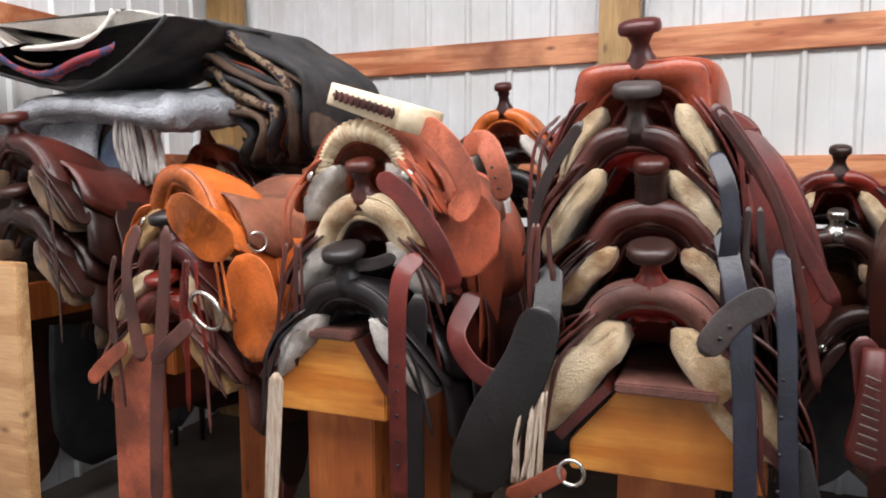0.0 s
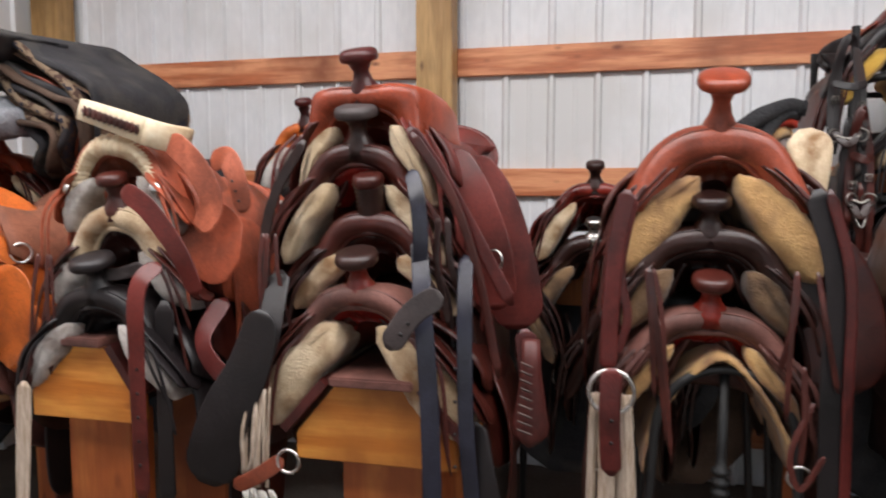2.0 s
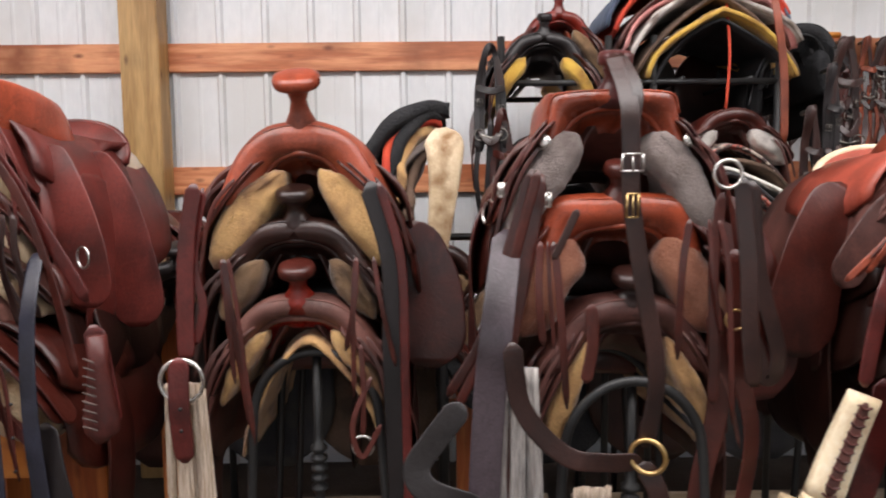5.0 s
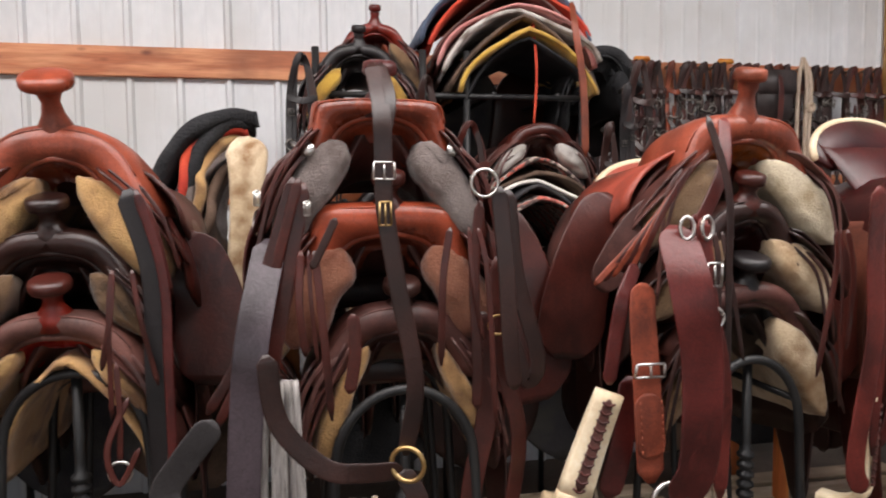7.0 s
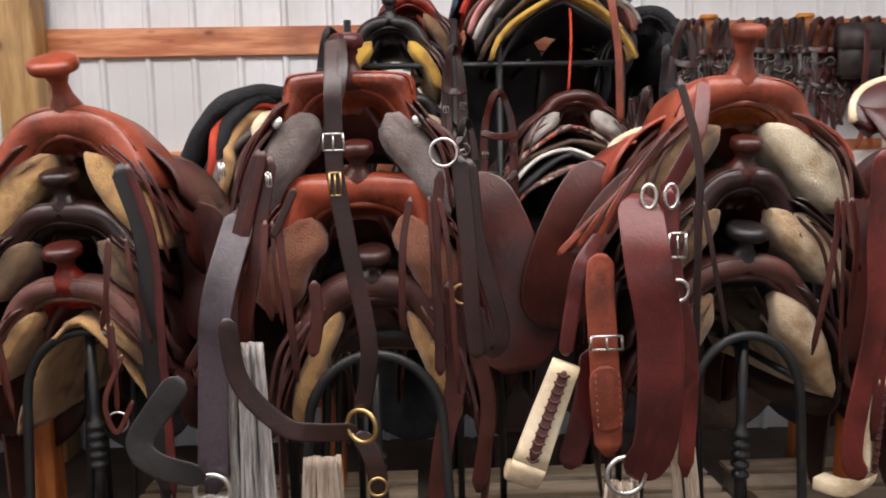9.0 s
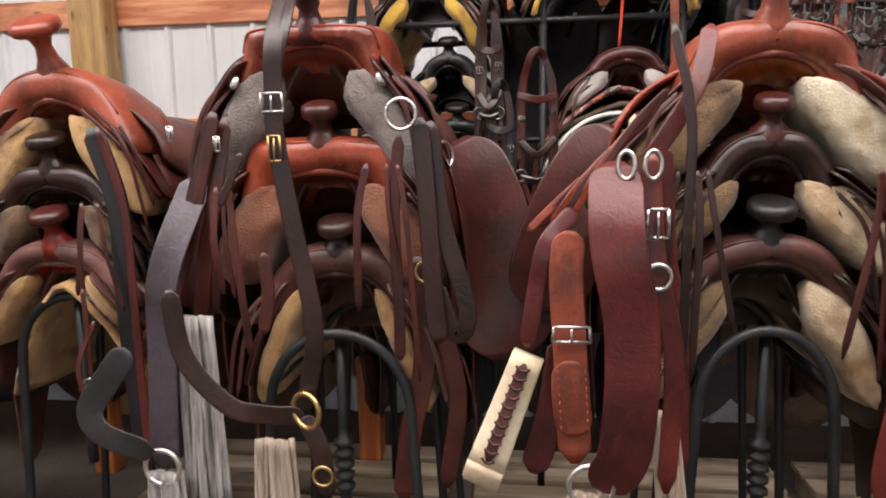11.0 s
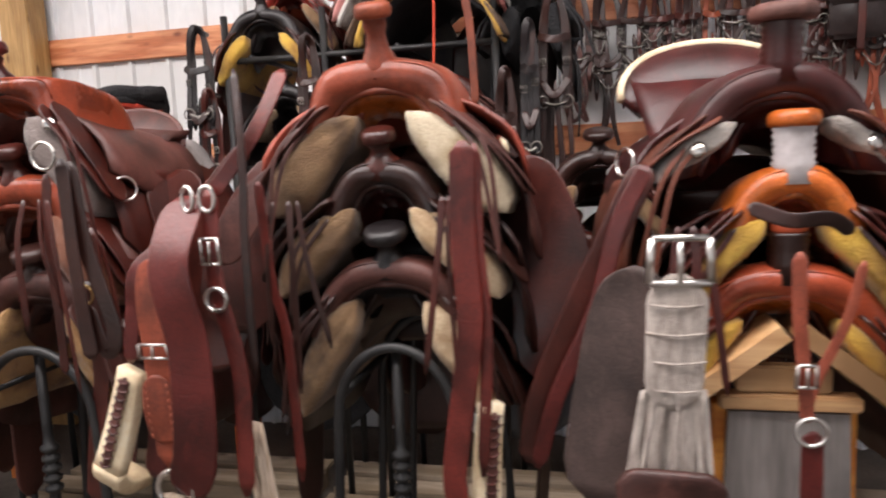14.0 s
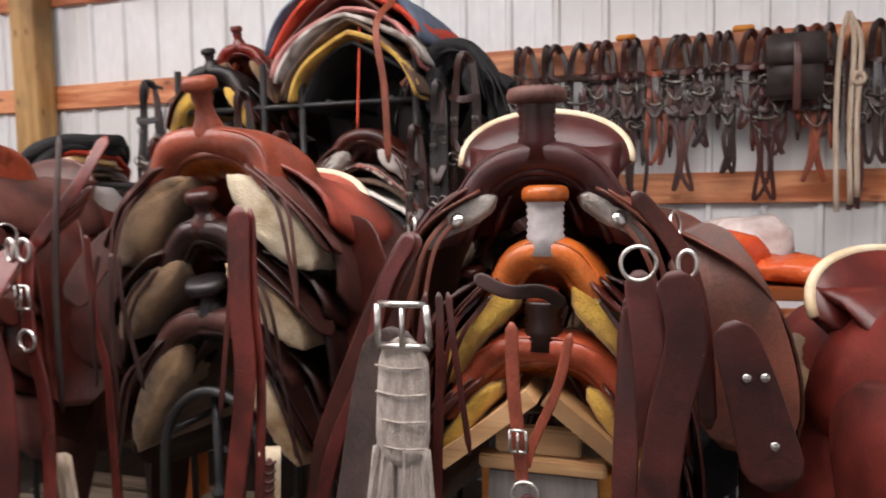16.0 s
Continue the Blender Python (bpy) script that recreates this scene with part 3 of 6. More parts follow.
def cords(ob, name, top, bottom, width, n, material, sway=0.012, r=0.0042, seed=1):
    """A string cinch: many soft cords side by side, each a part."""
    rnd = random.Random(seed)
    a, b = Vector(top), Vector(bottom)
    for i in range(n):
        u = (i / (n - 1) - 0.5)
        o1, o2 = Vector((u * width * 0.8, rnd.uniform(-0.006, 0.006), 0)), Vector((u * width * 1.15, rnd.uniform(-0.01, 0.01), rnd.uniform(-0.02, 0.02)))
        mid = a.lerp(b, 0.5) + (o1 + o2) / 2 + Vector((rnd.uniform(-sway, sway), rnd.uniform(-sway, sway), 0))
        part("cord", tube([a + o1, mid, b + o2], r, 6, 5), material, ob, "", True)

# ---- the barn ----
X0, X1, Y0, YW, ZC = -1.06, 8.2, -4.4, 3.44, 3.7


def slab(name, x0, x1, y0, y1, z0, z1, material, label=""):
    me_ob = part(name, box(x0, x1, y0, y1, z0, z1, 0), material, None, label, flat=True)
    return tagged(me_ob, kind="structure")


slab("floor", X0 - 0.3, X1 + 0.3, Y0 - 0.3, YW + 0.3, -0.2, 0.0, CONC, "dusty grey concrete barn floor")
slab("ground", -400, 400, -400, 400, -0.4, -0.21, CONC, "bare earth around the barn")
slab("ceiling", X0 - 0.3, X1 + 0.3, 1.30, YW + 0.3, ZC, ZC + 0.1, CEIL, "white roof liner of the barn")
slab("ceiling", X0 - 0.3, X1 + 0.3, Y0 - 0.3, -0.60, ZC, ZC + 0.1, CEIL, "white roof liner of the barn")
# liner ends around the gap left for the assumed skylight, out of view
slab("ceiling", X0 - 0.3, X0 + 0.2, -0.598, 1.298, ZC, ZC + 0.1, CEIL, "white roof liner beside the assumed skylight strip")
slab("ceiling", X1 - 0.3, X1 + 0.3, -0.598, 1.298, ZC, ZC + 0.1, CEIL, "white roof liner beside the assumed skylight strip")
wall_n = slab("wall_north", X0 - 0.3, X1 + 0.3, YW + 0.03, YW + 0.15, 0, ZC, SIDING, "white ribbed steel siding of the back wall")
wall_w = slab("wall_west", X0 - 0.3, X0 - 0.03, Y0, YW + 0.03, 0, ZC, SIDING, "white ribbed steel siding of the side wall")
slab("wall_east", X1 + 0.03, X1 + 0.3, Y0, YW + 0.03, 0, ZC, SIDING, "white steel side wall")
slab("wall_south", X0, -1.05, Y0 - 0.2, Y0, 0, ZC, SIDING, "white steel wall beside the wide doorway")
slab("wall_south_beside", 5.6, X1, Y0 - 0.2, Y0, 0, ZC, SIDING, "white steel wall beside the wide doorway")
slab("wall_south_over", -1.05, 5.6, Y0 - 0.2, Y0, 3.3, ZC, SIDING, "white steel wall above the wide doorway")


def siding_panel(width, height):
    """A steel sheet with high ribs every 0.229 m and low ribs between them."""
    prof = []
    step = 0.229
    x = 0.0
    while x < width - 0.01:
        for dx, d in ((0, 0.0), (0.012, 0.019), (0.030, 0.019), (0.042, 0.0), (0.128, 0.0), (0.134, 0.0022), (0.146, 0.0022), (0.152, 0.0)):
            if x + dx <= width:
                prof.append((x + dx, d))
        x += step
    prof.append((width, 0.0))
    bm = bmesh.new()
    lo = [bm.verts.new((px, -d, 0)) for px, d in prof]
    hi = [bm.verts.new((px, -d, height)) for px, d in prof]
    for i in range(len(prof) - 1):
        bm.faces.new((lo[i], lo[i + 1], hi[i + 1], hi[i]))
    return bm


first = part("siding_panel", siding_panel(0.916, ZC), SIDING, wall_n, flat=True)
first.matrix_world = pose(X0, YW, 0)
k = 1
while X0 + 0.916 * k < X1:
    p = new("siding_panel", first.data)
    p.parent = wall_n
    p.matrix_world = pose(X0 + 0.916 * k, YW - 0.001 * (k % 2), 0)
    k += 1
for i in range(8):
    p = new("siding_panel", first.data)
    p.parent = wall_w
    p.matrix_world = pose(X0 + 0.001 * (i % 2), YW - 0.05 - 0.916 * (7 - i) - 0.916, 0, 0, 0, 90)

for z in (0.34, 0.95, 1.56, 2.17, 2.78, 3.39):
    tagged(part("wall_girt", box(X0, X1, 3.40, 3.438, z - 0.14, z), GIRT, None, "", flat=True), "rough reddish lumber girt along the white wall", "girt", "wall girts", "structure")
    tagged(part("wall_girt", box(X0 + 0.002, X0 + 0.04, Y0, 3.36, z - 0.10, z + 0.04), GIRT, None, "", flat=True), "rough reddish lumber girt along the side wall", "girt", "wall girts", "structure")
for x in (-0.93, 1.372, 6.36):
    tagged(part("wall_post", box(x - 0.092, x + 0.092, 3.26, 3.398, 0, ZC, 0.006), POSTW, None, "", flat=True), "square treated yellow-brown timber post", "post", "wall posts", "structure")


# ---- saddle stands ----
def wood_stand(x, y, w, top, length, face_h, post_w, label):
    """A sawhorse-like stand: chamfered end block, sloping sides, post."""
    ob = thing("saddle_stand", pose(x, y, 0), label, "saddle stand", "saddle stands")
    h = w / 2
    ct = w * 0.24
    poly = [(-h, top - face_h), (h, top - face_h), (h, top - face_h * 0.66), (ct, top), (-ct, top), (-h, top - face_h * 0.66)]
    bm = loft([[(px, 0.0, pz) for px, pz in poly], [(px, 0.045, pz) for px, pz in poly]])
    bmesh.ops.bevel(bm, geom=bm.edges[:], offset=0.004, segments=2, affect='EDGES')
    part("end_block", bm, PINE, ob, "orange varnished knotty pine", flat=True)
    part("top_board", box(-ct - 0.005, ct + 0.005, -0.03, length, top + 0.002, top + 0.024), DUST, ob, "worn leather-covered top board", flat=True)
    for sgn in (-1, 1):
        a, b = Vector((sgn * (ct + 0.012), 0, top + 0.002)), Vector((sgn * (h + 0.012), 0, top - face_h * 0.62))
        d = b - a
        nrm = Vector((sgn * abs(d.z), 0, abs(d.x))).normalized() * 0.02
        bm = loft([[a + Vector((0, yy, 0)), b + Vector((0, yy, 0)), b + nrm + Vector((0, yy, 0)), a + nrm + Vector((0, yy, 0))] for yy in (-0.025, length)])
        part("side_board", bm, MARD, ob, flat=True)
    for yy in (0.05, length - 0.14):
        part("post", box(-post_w / 2, post_w / 2, yy, yy + 0.09, 0, top - face_h + 0.002), PINEV, ob, flat=True)
    part("foot", box(-0.2, 0.2, 0.0, length, 0, 0.04), PINEV, ob, flat=True)
    return ob


wood_stand(1.765, 1.25, 0.37, 1.035, 0.62, 0.175, 0.19, "varnished knotty pine saddle stand on a post")
wood_stand(0.985, 1.29, 0.31, 1.075, 0.62, 0.19, 0.19, "varnished pine saddle stand with chamfered end")


def iron_stand(x, y, top, w, label):
    ob = thing("saddle_stand", pose(x, y, 0), label, "saddle stand", "iron saddle stands")
    h = w / 2
    for yy in (0.0, 0.30, 0.60):
        pts = [(-h * 1.35, yy, 0.02), (-h * 1.05, yy, top - 0.28)] + [(-h * math.cos(a), yy, top - 0.16 + 0.16 * math.sin(a)) for a in (math.pi * k / 8 for k in range(9))] + [(h * 1.05, yy, top - 0.28), (h * 1.35, yy, 0.02)]
        part("arch", tube(pts, 0.011, 8, 3), IRON, ob)
    for sx, zz in ((-h * 0.9, top - 0.10), (h * 0.9, top - 0.10), (-h * 1.2, 0.2), (h * 1.2, 0.2)):
        part("rail", tube([(sx, 0, zz), (sx, 0.60, zz)], 0.009, 8, 2), IRON, ob)
    prof = [(0.012, top - 0.42), (0.012, top - 0.35)]
    for k in range(5):
        zb = top - 0.34 + 0.024 * k
        prof += [(0.012, zb), (0.02, zb + 0.006), (0.02, zb + 0.014), (0.012, zb + 0.02)]
    prof += [(0.011, top - 0.20), (0.011, top - 0.01)]
    bm = lathe(prof, 14)
    bm.transform(Matrix.Translation((0, 0.02, 0)))
    part("turned_post", bm, IRON, ob)
    return ob


iron_stand(2.50, 1.43, 1.075, 0.29, "black iron saddle stand with arched tube")
iron_stand(3.185, 1.26, 1.045, 0.29, "black iron saddle stand with arched tube")
iron_stand(4.01, 1.30, 1.055, 0.25, "black iron saddle stand with arched tube")

plank = thing("saddle_stand", pose(0.34, 1.33, 0), "tan plank saddle stand with a bare upright", "saddle stand", "saddle stands")
part("upright", box(-0.10, 0.06, 0, 0.045, 0, 1.02), TANP, plank, "scuffed tan board", flat=True)
part("rear_upright", box(-0.10, 0.06, 0.55, 0.6, 0, 1.0), PINEV, plank, flat=True)
part("beam", box(-0.09, 0.09, 0.047, 0.548, 0.90, 1.02), PINEV, plank, flat=True)
plank2 = thing("saddle_stand", pose(-0.16, 1.33, 0), "pale pine saddle stand with a bare upright", "saddle stand", "saddle stands")
part("upright", box(-0.13, 0.022, 0, 0.045, 0, 1.20), PINEP, plank2, "pale raw pine board", flat=True)
part("beam", box(-0.09, -0.04, 0.047, 0.6, 1.0, 1.12), PINEV, plank2, flat=True)
part("rear_upright", box(-0.10, -0.02, 0.602, 0.65, 0, 1.0), PINEV, plank2, flat=True)

roof = thing("saddle_stand", pose(4.735, 1.26, 0), "wooden saddle stand with a peaked plank top", "saddle stand", "saddle stands")
for sgn in (-1, 1):
    a, b = Vector((sgn * 0.004, 0, 1.10)), Vector((sgn * 0.175, 0, 0.965))
    n2 = Vector((sgn * 0.62, 0, 0.79)) * 0.03
    part("roof_plank", loft([[a + Vector((0, yy, 0)), b + Vector((0, yy, 0)), b + n2 + Vector((0, yy, 0)), a + n2 + Vector((0, yy, 0))] for yy in (-0.03, 0.62)]), PINEP, roof, flat=True)
    part("leg", box(sgn * 0.10 - 0.02, sgn * 0.10 + 0.02, 0.03, 0.07, 0, 0.965), PINE, roof, flat=True)
part("cross_piece", box(-0.115, 0.115, -0.012, 0.028, 0.968, 0.995), PINEP, roof, flat=True)
part("ridge_block", box(-0.085, 0.07, 0.0, 0.03, 0.997, 1.045), PINEP, roof, flat=True)
bm = loft([[(-0.098, 0.0, 0.962), (0.098, 0.0, 0.962), (0.098, 0.022, 0.962), (-0.098, 0.022, 0.962)], [(-0.13, 0.0, 0.0), (0.13, 0.0, 0.0), (0.13, 0.022, 0.0), (-0.13, 0.022, 0.0)]])
part("front_board", bm, GREYW, roof, "weathered grey board", flat=True)

# pallets under the iron stands and rear row
for px in (2.1, 3.35, 4.6):
    pal = thing("pallet", pose(px, 1.75, 0), "weathered grey wooden pallet on the floor", "pallet", "pallets")
    for i in range(7):
        part("deck_board", box(0, 1.15, 0.15 * i, 0.15 * i + 0.11, 0.10, 0.122, 0.002), PALLET, pal, flat=True)
    for i in range(3):
        part("stringer", box(0.02 + 0.53 * i, 0.06 + 0.53 * i, 0, 1.01, 0.0, 0.098, 0.002), PALLET, pal, flat=True)

# ---- front row of saddles ----
G = "saddles stacked on the front row"
# three saddles on the tan plank stand
a1 = saddle(0.47, 1.36, 1.50, "bright orange leather saddle on a plank stand", fork=ORG, seat=QUILT, skirt=ORG, fl=FLT, hh=0, W=0.125, H=0.17, TH=0.036, flw=0.17, fld=0.26, cant=-0.02, yaw=-6, rivets=True, group=G)
a2 = saddle(0.44, 1.34, 1.30, "maroon leather saddle with pale fleece", fork=OX, seat=OX, skirt=BRN, fl=FLC, hh=0.05, capr=0.04, cap=BLK, W=0.12, H=0.13, flw=0.19, fld=0.25, cant=-0.12, group=G)
a3 = saddle(0.44, 1.32, 1.155, "dark red leather saddle under others", fork=RED, seat=BRN, skirt=BRNP, fl=FLT, hh=0.03, W=0.13, H=0.13, flw=0.20, fld=0.27, cant=-0.12, group=G)
# pine stand with three
b1 = saddle(1.04, 1.36, 1.60, "basket-stamped russet saddle edged in cream rawhide", fork=ORGT, seat=ORGT, skirt=ORGT, fl=FLP, hh=0, W=0.15, H=0.145, TH=0.034, lacing=RAW, flw=0.17, fld=0.25, cant=-0.10, yaw=-5, rivets=True, group=G)
b2 = saddle(1.05, 1.34, 1.425, "saddle lined with shaggy cream fleece", fork=FLC, gullet=BRN, seat=BRN, skirt=BRN, fl=FLP, horn=BRN, hh=0.06, capr=0.036, W=0.14, H=0.16, TH=0.04, flw=0.19, fld=0.26, cant=-0.12, group=G)
b3 = saddle(1.04, 1.27, 1.23, "black leather saddle with grey and white fleece", fork=BLK, seat=BLK, skirt=BLK, fl=FLP, hh=0.055, capr=0.05, cap=BLK, W=0.14, H=0.13, flw=0.20, fld=0.27, cant=-0.12, group=G)
# pine stand with four
c1 = saddle(1.68, 1.40, 1.705, "russet swelled-fork saddle on top of a stack", fork=ORGR, seat=RIB, skirt=RIB, fl=FLC, horn=OX, hh=0.062, capr=0.044, W=0.168, gw=0.085, H=0.125, swell=0.2, flw=0.17, fld=0.28, flt=0.028, cant=-0.045, lean=-22, yaw=-9, group=G)
c2 = saddle(1.68, 1.38, 1.572, "dark red-brown saddle with scarlet gullet", fork=BRN, gullet=REDL, seat=BRN, skirt=BRN, fl=FLC, horn=DRK, cap=GRYL, hh=0.065, capr=0.05, W=0.14, H=0.13, flw=0.19, fld=0.29, cant=-0.10, group=G)
c3 = saddle(1.715, 1.36, 1.415, "brown saddle with a wrapped horn", fork=BRN, seat=BRN, skirt=DRK, fl=FLC, wrap=DRK, hh=0.065, capr=0.036, W=0.14, H=0.14, flw=0.19, fld=0.24, cant=-0.12, group=G)
c4 = saddle(1.73, 1.24, 1.26, "dusty saddle with red gullet and thick cream fleece", fork=DUST, gullet=REDL, seat=BRN, skirt=BRN, fl=FLC, horn=RED, cap=DRK, hh=0.055, capr=0.046, W=0.135, H=0.12, TH=0.032, fx0=0.05, flw=0.225, fld=0.33, flt=0.060, cant=-0.13, group=G)
# iron stand, three saddles
d1 = saddle(2.475, 1.45, 1.605, "sorrel slick-fork saddle with tall horn", fork=SORR, gullet=ORGR, seat=BRNP, skirt=BRN, fl=FLT, horn=SORR, cap=ORGR, hh=0.088, lean=-30, capr=0.053, fx0=0.045, W=0.165, H=0.15, TH=0.05, flw=0.20, fld=0.34, flt=0.05, cant=-0.09, group=G)
d2 = saddle(2.46, 1.44, 1.385, "dark brown saddle in the middle of a stack", fork=DRK, seat=DRK, skirt=DRK, fl=FLB, hh=0.05, capr=0.042, W=0.16, H=0.13, flw=0.17, fld=0.24, cant=-0.12, group=G)
d3 = saddle(2.465, 1.42, 1.21, "dusty tan saddle with red horn and gullet", fork=DUST, gullet=REDL, seat=BRNP, skirt=BRNP, fl=FLT, horn=RED, cap=BRN, hh=0.055, capr=0.042, W=0.15, H=0.11, flw=0.18, fld=0.26, flt=0.022, cant=-0.12, group=G)
d4 = thing("saddle_pad", pose(2.49, 1.42, 1.09), "tan fleece saddle pad over an iron stand", "saddle pad")
# iron stand, three saddles with purple-grey felt
e1 = saddle(3.145, 1.28, 1.645, "red-brown swelled saddle with grey felt lining", fork=ORGR, seat=BRNP, skirt=BRN, fl=FLG, horn=OX, hh=0.055, capr=0.035, W=0.158, gw=0.088, H=0.115, TH=0.026, swell=0.22, flw=0.20, fld=0.31, flt=0.052, cant=-0.03, cantle_w=0.17, rivets=True, group=G)
e2 = saddle(3.16, 1.28, 1.435, "broad red-brown saddle in the middle of a stack", fork=ORGR, gullet=SORR, seat=BRNP, skirt=BRN, fl=FLR, horn=BRN, hh=0.045, capr=0.035, W=0.19, gw=0.085, H=0.125, TH=0.045, swell=0.16, flw=0.20, fld=0.30, flt=0.066, cant=-0.12, group=G)
e3 = saddle(3.185, 1.28, 1.225, "dusty brown saddle over tan fleece", fork=BRNP, seat=BRN, skirt=BRNP, fl=FLT, horn=DRK, hh=0.03, capr=0.04, W=0.15, H=0.12, TH=0.04, flw=0.17, fld=0.34, flt=0.03, cant=-0.12, group=G)
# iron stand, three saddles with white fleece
# fl2 makes the left linings browner than the right ones
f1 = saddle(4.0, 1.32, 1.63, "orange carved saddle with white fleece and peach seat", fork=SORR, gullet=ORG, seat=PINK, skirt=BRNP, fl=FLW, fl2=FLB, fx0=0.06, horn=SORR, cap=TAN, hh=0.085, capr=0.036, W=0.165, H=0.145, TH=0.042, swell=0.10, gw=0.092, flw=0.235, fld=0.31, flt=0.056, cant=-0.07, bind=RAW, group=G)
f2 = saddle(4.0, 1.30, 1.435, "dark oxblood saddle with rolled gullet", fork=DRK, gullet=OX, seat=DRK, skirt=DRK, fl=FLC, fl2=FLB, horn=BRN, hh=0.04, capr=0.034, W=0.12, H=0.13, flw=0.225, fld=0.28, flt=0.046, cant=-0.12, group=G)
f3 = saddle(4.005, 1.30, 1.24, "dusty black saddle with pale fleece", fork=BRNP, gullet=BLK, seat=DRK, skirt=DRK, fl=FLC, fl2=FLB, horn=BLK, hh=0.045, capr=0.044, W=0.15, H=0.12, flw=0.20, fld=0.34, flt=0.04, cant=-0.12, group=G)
# peaked stand
g1 = saddle(4.725, 1.28, 1.565, "oxblood stamped saddle with a tall cantle", fork=OXT, gullet=OX, seat=OX, skirt=SKB, fl=FLP, wrap=OX, cap=DUST, hh=0.075, capr=0.054, lean=-4, W=0.155, H=0.15, TH=0.036, flw=0.20, fld=0.20, flt=0.026, cant=0.085, cantle_w=0.20, bind=RAW, pitch=0, yaw=7, rivets=True, group=G)
g2 = saddle(4.74, 1.26, 1.395, "orange leather saddle with a taped horn", fork=ORG, gullet=ORGR, seat=BRN, skirt=BRN, fl=FLY, wrap=WRAP, cap=ORG, hh=0.07, capr=0.042, lean=-4, W=0.105, H=0.12, TH=0.034, flw=0.19, fld=0.28, flt=0.034, cant=0.02, group=G)
g3 = saddle(4.735, 1.26, 1.225, "orange leather saddle with yellow fleece", fork=ORGR, gullet=ORG, seat=BRN, skirt=BRN, fl=FLY, wrap=DRK, hh=0.06, capr=0.03, lean=-4, W=0.16, H=0.13, TH=0.036, flw=0.19, fld=0.27, flt=0.028, cant=-0.12, group=G)
# last saddle, turned
h1 = saddle(5.62, 1.28, 1.36, "red-brown ribbed saddle turned aside", fork=RIB, seat=MARL, skirt=RIB, fl=FLB, hh=0.06, W=0.15, H=0.15, cant=0.0, cantle_w=0.2, bind=RAW, yaw=32, skirt_d=0.55, group=G)
h2 = saddle(5.60, 1.32, 1.12, "dark brown saddle under a red one", fork=BRN, seat=BRN, skirt=RIB, fl=FLB, hh=0.04, yaw=28, group=G)
z1 = saddle(-0.17, 1.36, 1.60, "brown saddle with shabby grey-green fleece", fork=BRN, seat=BRN, skirt=DRK, fl=FLB, hh=0.04, group=G)
z2 = saddle(-0.17, 1.36, 1.38, "dark saddle on a pale pine stand", fork=DRK, seat=DRK, skirt=DRK, fl=FLB, hh=0.04, group=G)


# ---- pads and blankets ----
def drape(half, drop, length, thick, peak=0.0, seed=0, flare=1.0, up=False):
    """A folded pad: an arched slab, wavy at the edges; up turns it into a hollow."""
    rings = []
    nu = 18
    for i in range(9):
        f = i / 8
        top, bot = [], []
        for k in range(nu + 1):
            u = 2 * k / nu - 1
            px = half * math.sin(u * 1.35) / math.sin(1.35) * (1 + 0.04 * math.sin(3 * f + seed))
            pz = -drop * abs(u) ** (1.6 - 0.5 * peak)
            if up:
                pz = -pz * 0.6
            pz += 0.012 * math.sin(5 * u + seed * 2 + 2 * f)
            yy = length * f + 0.014 * math.sin(4 * u + seed)
            e = 0.35 + 0.65 * min(1, 6 * min(f, 1 - f) + 0.1)
            e2 = 0.5 + 0.5 * min(1, 6 * (1 - abs(u)))
            top.append((px * flare, yy, pz + thick * 0.5 * e * e2))
            bot.append((px * flare * 0.97, yy, pz - thick * 0.5 * e * e2))
        rings.append(top + bot[::-1])
    bm = loft(rings)
    bmesh.ops.subdivide_edges(bm, edges=bm.edges[:], cuts=1, use_grid_fill=True)
    rough_up(bm, thick * 0.22, 14, seed)
    rough_up(bm, thick * 0.08, 50, seed + 3)
    return bm


def pad(m, half, drop, length, thick, material, label, seed=0, peak=0.0, up=False, group=""):
    ob = part("saddle_pad", drape(half, drop, length, thick, peak, seed, 1.0, up), material, None)
    ob.matrix_world = m
    edge = []
    for k in range(19):
        u = 2 * k / 18 - 1
        pz = -drop * abs(u) ** (1.6 - 0.5 * peak)
        pz = (-pz * 0.6 if up else pz) + 0.012 * math.sin(5 * u + seed * 2)
        edge.append((half * math.sin(u * 1.35) / math.sin(1.35) * (1 + 0.04 * math.sin(seed)), 0.014 * math.sin(4 * u + seed) - 0.001, pz))
    part("edge_binding", tube(edge, thick * 0.24, 6, 1, raw=True), material, ob)
    return tagged(ob, label, "saddle pad", group)


part("cover", drape(0.17, 0.26, 0.6, 0.03, 0.0, 4), FLT, d4, "tan fleece")

# hollowed pads heaped on the west end
PILE = "heaped saddle pads"
pad(pose(-0.35, 1.70, 1.70, 8, 0, -8), 0.56, 0.06, 0.55, 0.12, GRYF, "shaggy grey plush saddle pad on a heap", 1, group=PILE)
pad(pose(-0.33, 1.70, 1.785, 6, 0, -8), 0.56, 0.28, 0.5, 0.034, CHAR, "charcoal felt pad curled upwards", 2, up=True, group=PILE)
pad(pose(-0.37, 1.69, 1.835, 4, 2, -8), 0.36, 0.15, 0.45, 0.060, PLAID, "red and navy plaid flannel pad", 3, up=True, group=PILE)
pad(pose(-0.37, 1.70, 1.872, 4, 2, -8), 0.36, 0.17, 0.45, 0.022, BRNF, "thin brown wool blanket on the heap", 6, up=True, group=PILE)
pad(pose(-0.37, 1.68, 1.905, 3, 2, -8), 0.36, 0.18, 0.45, 0.042, WHT, "cream wool pad curled on the heap", 4, up=True, group=PILE)
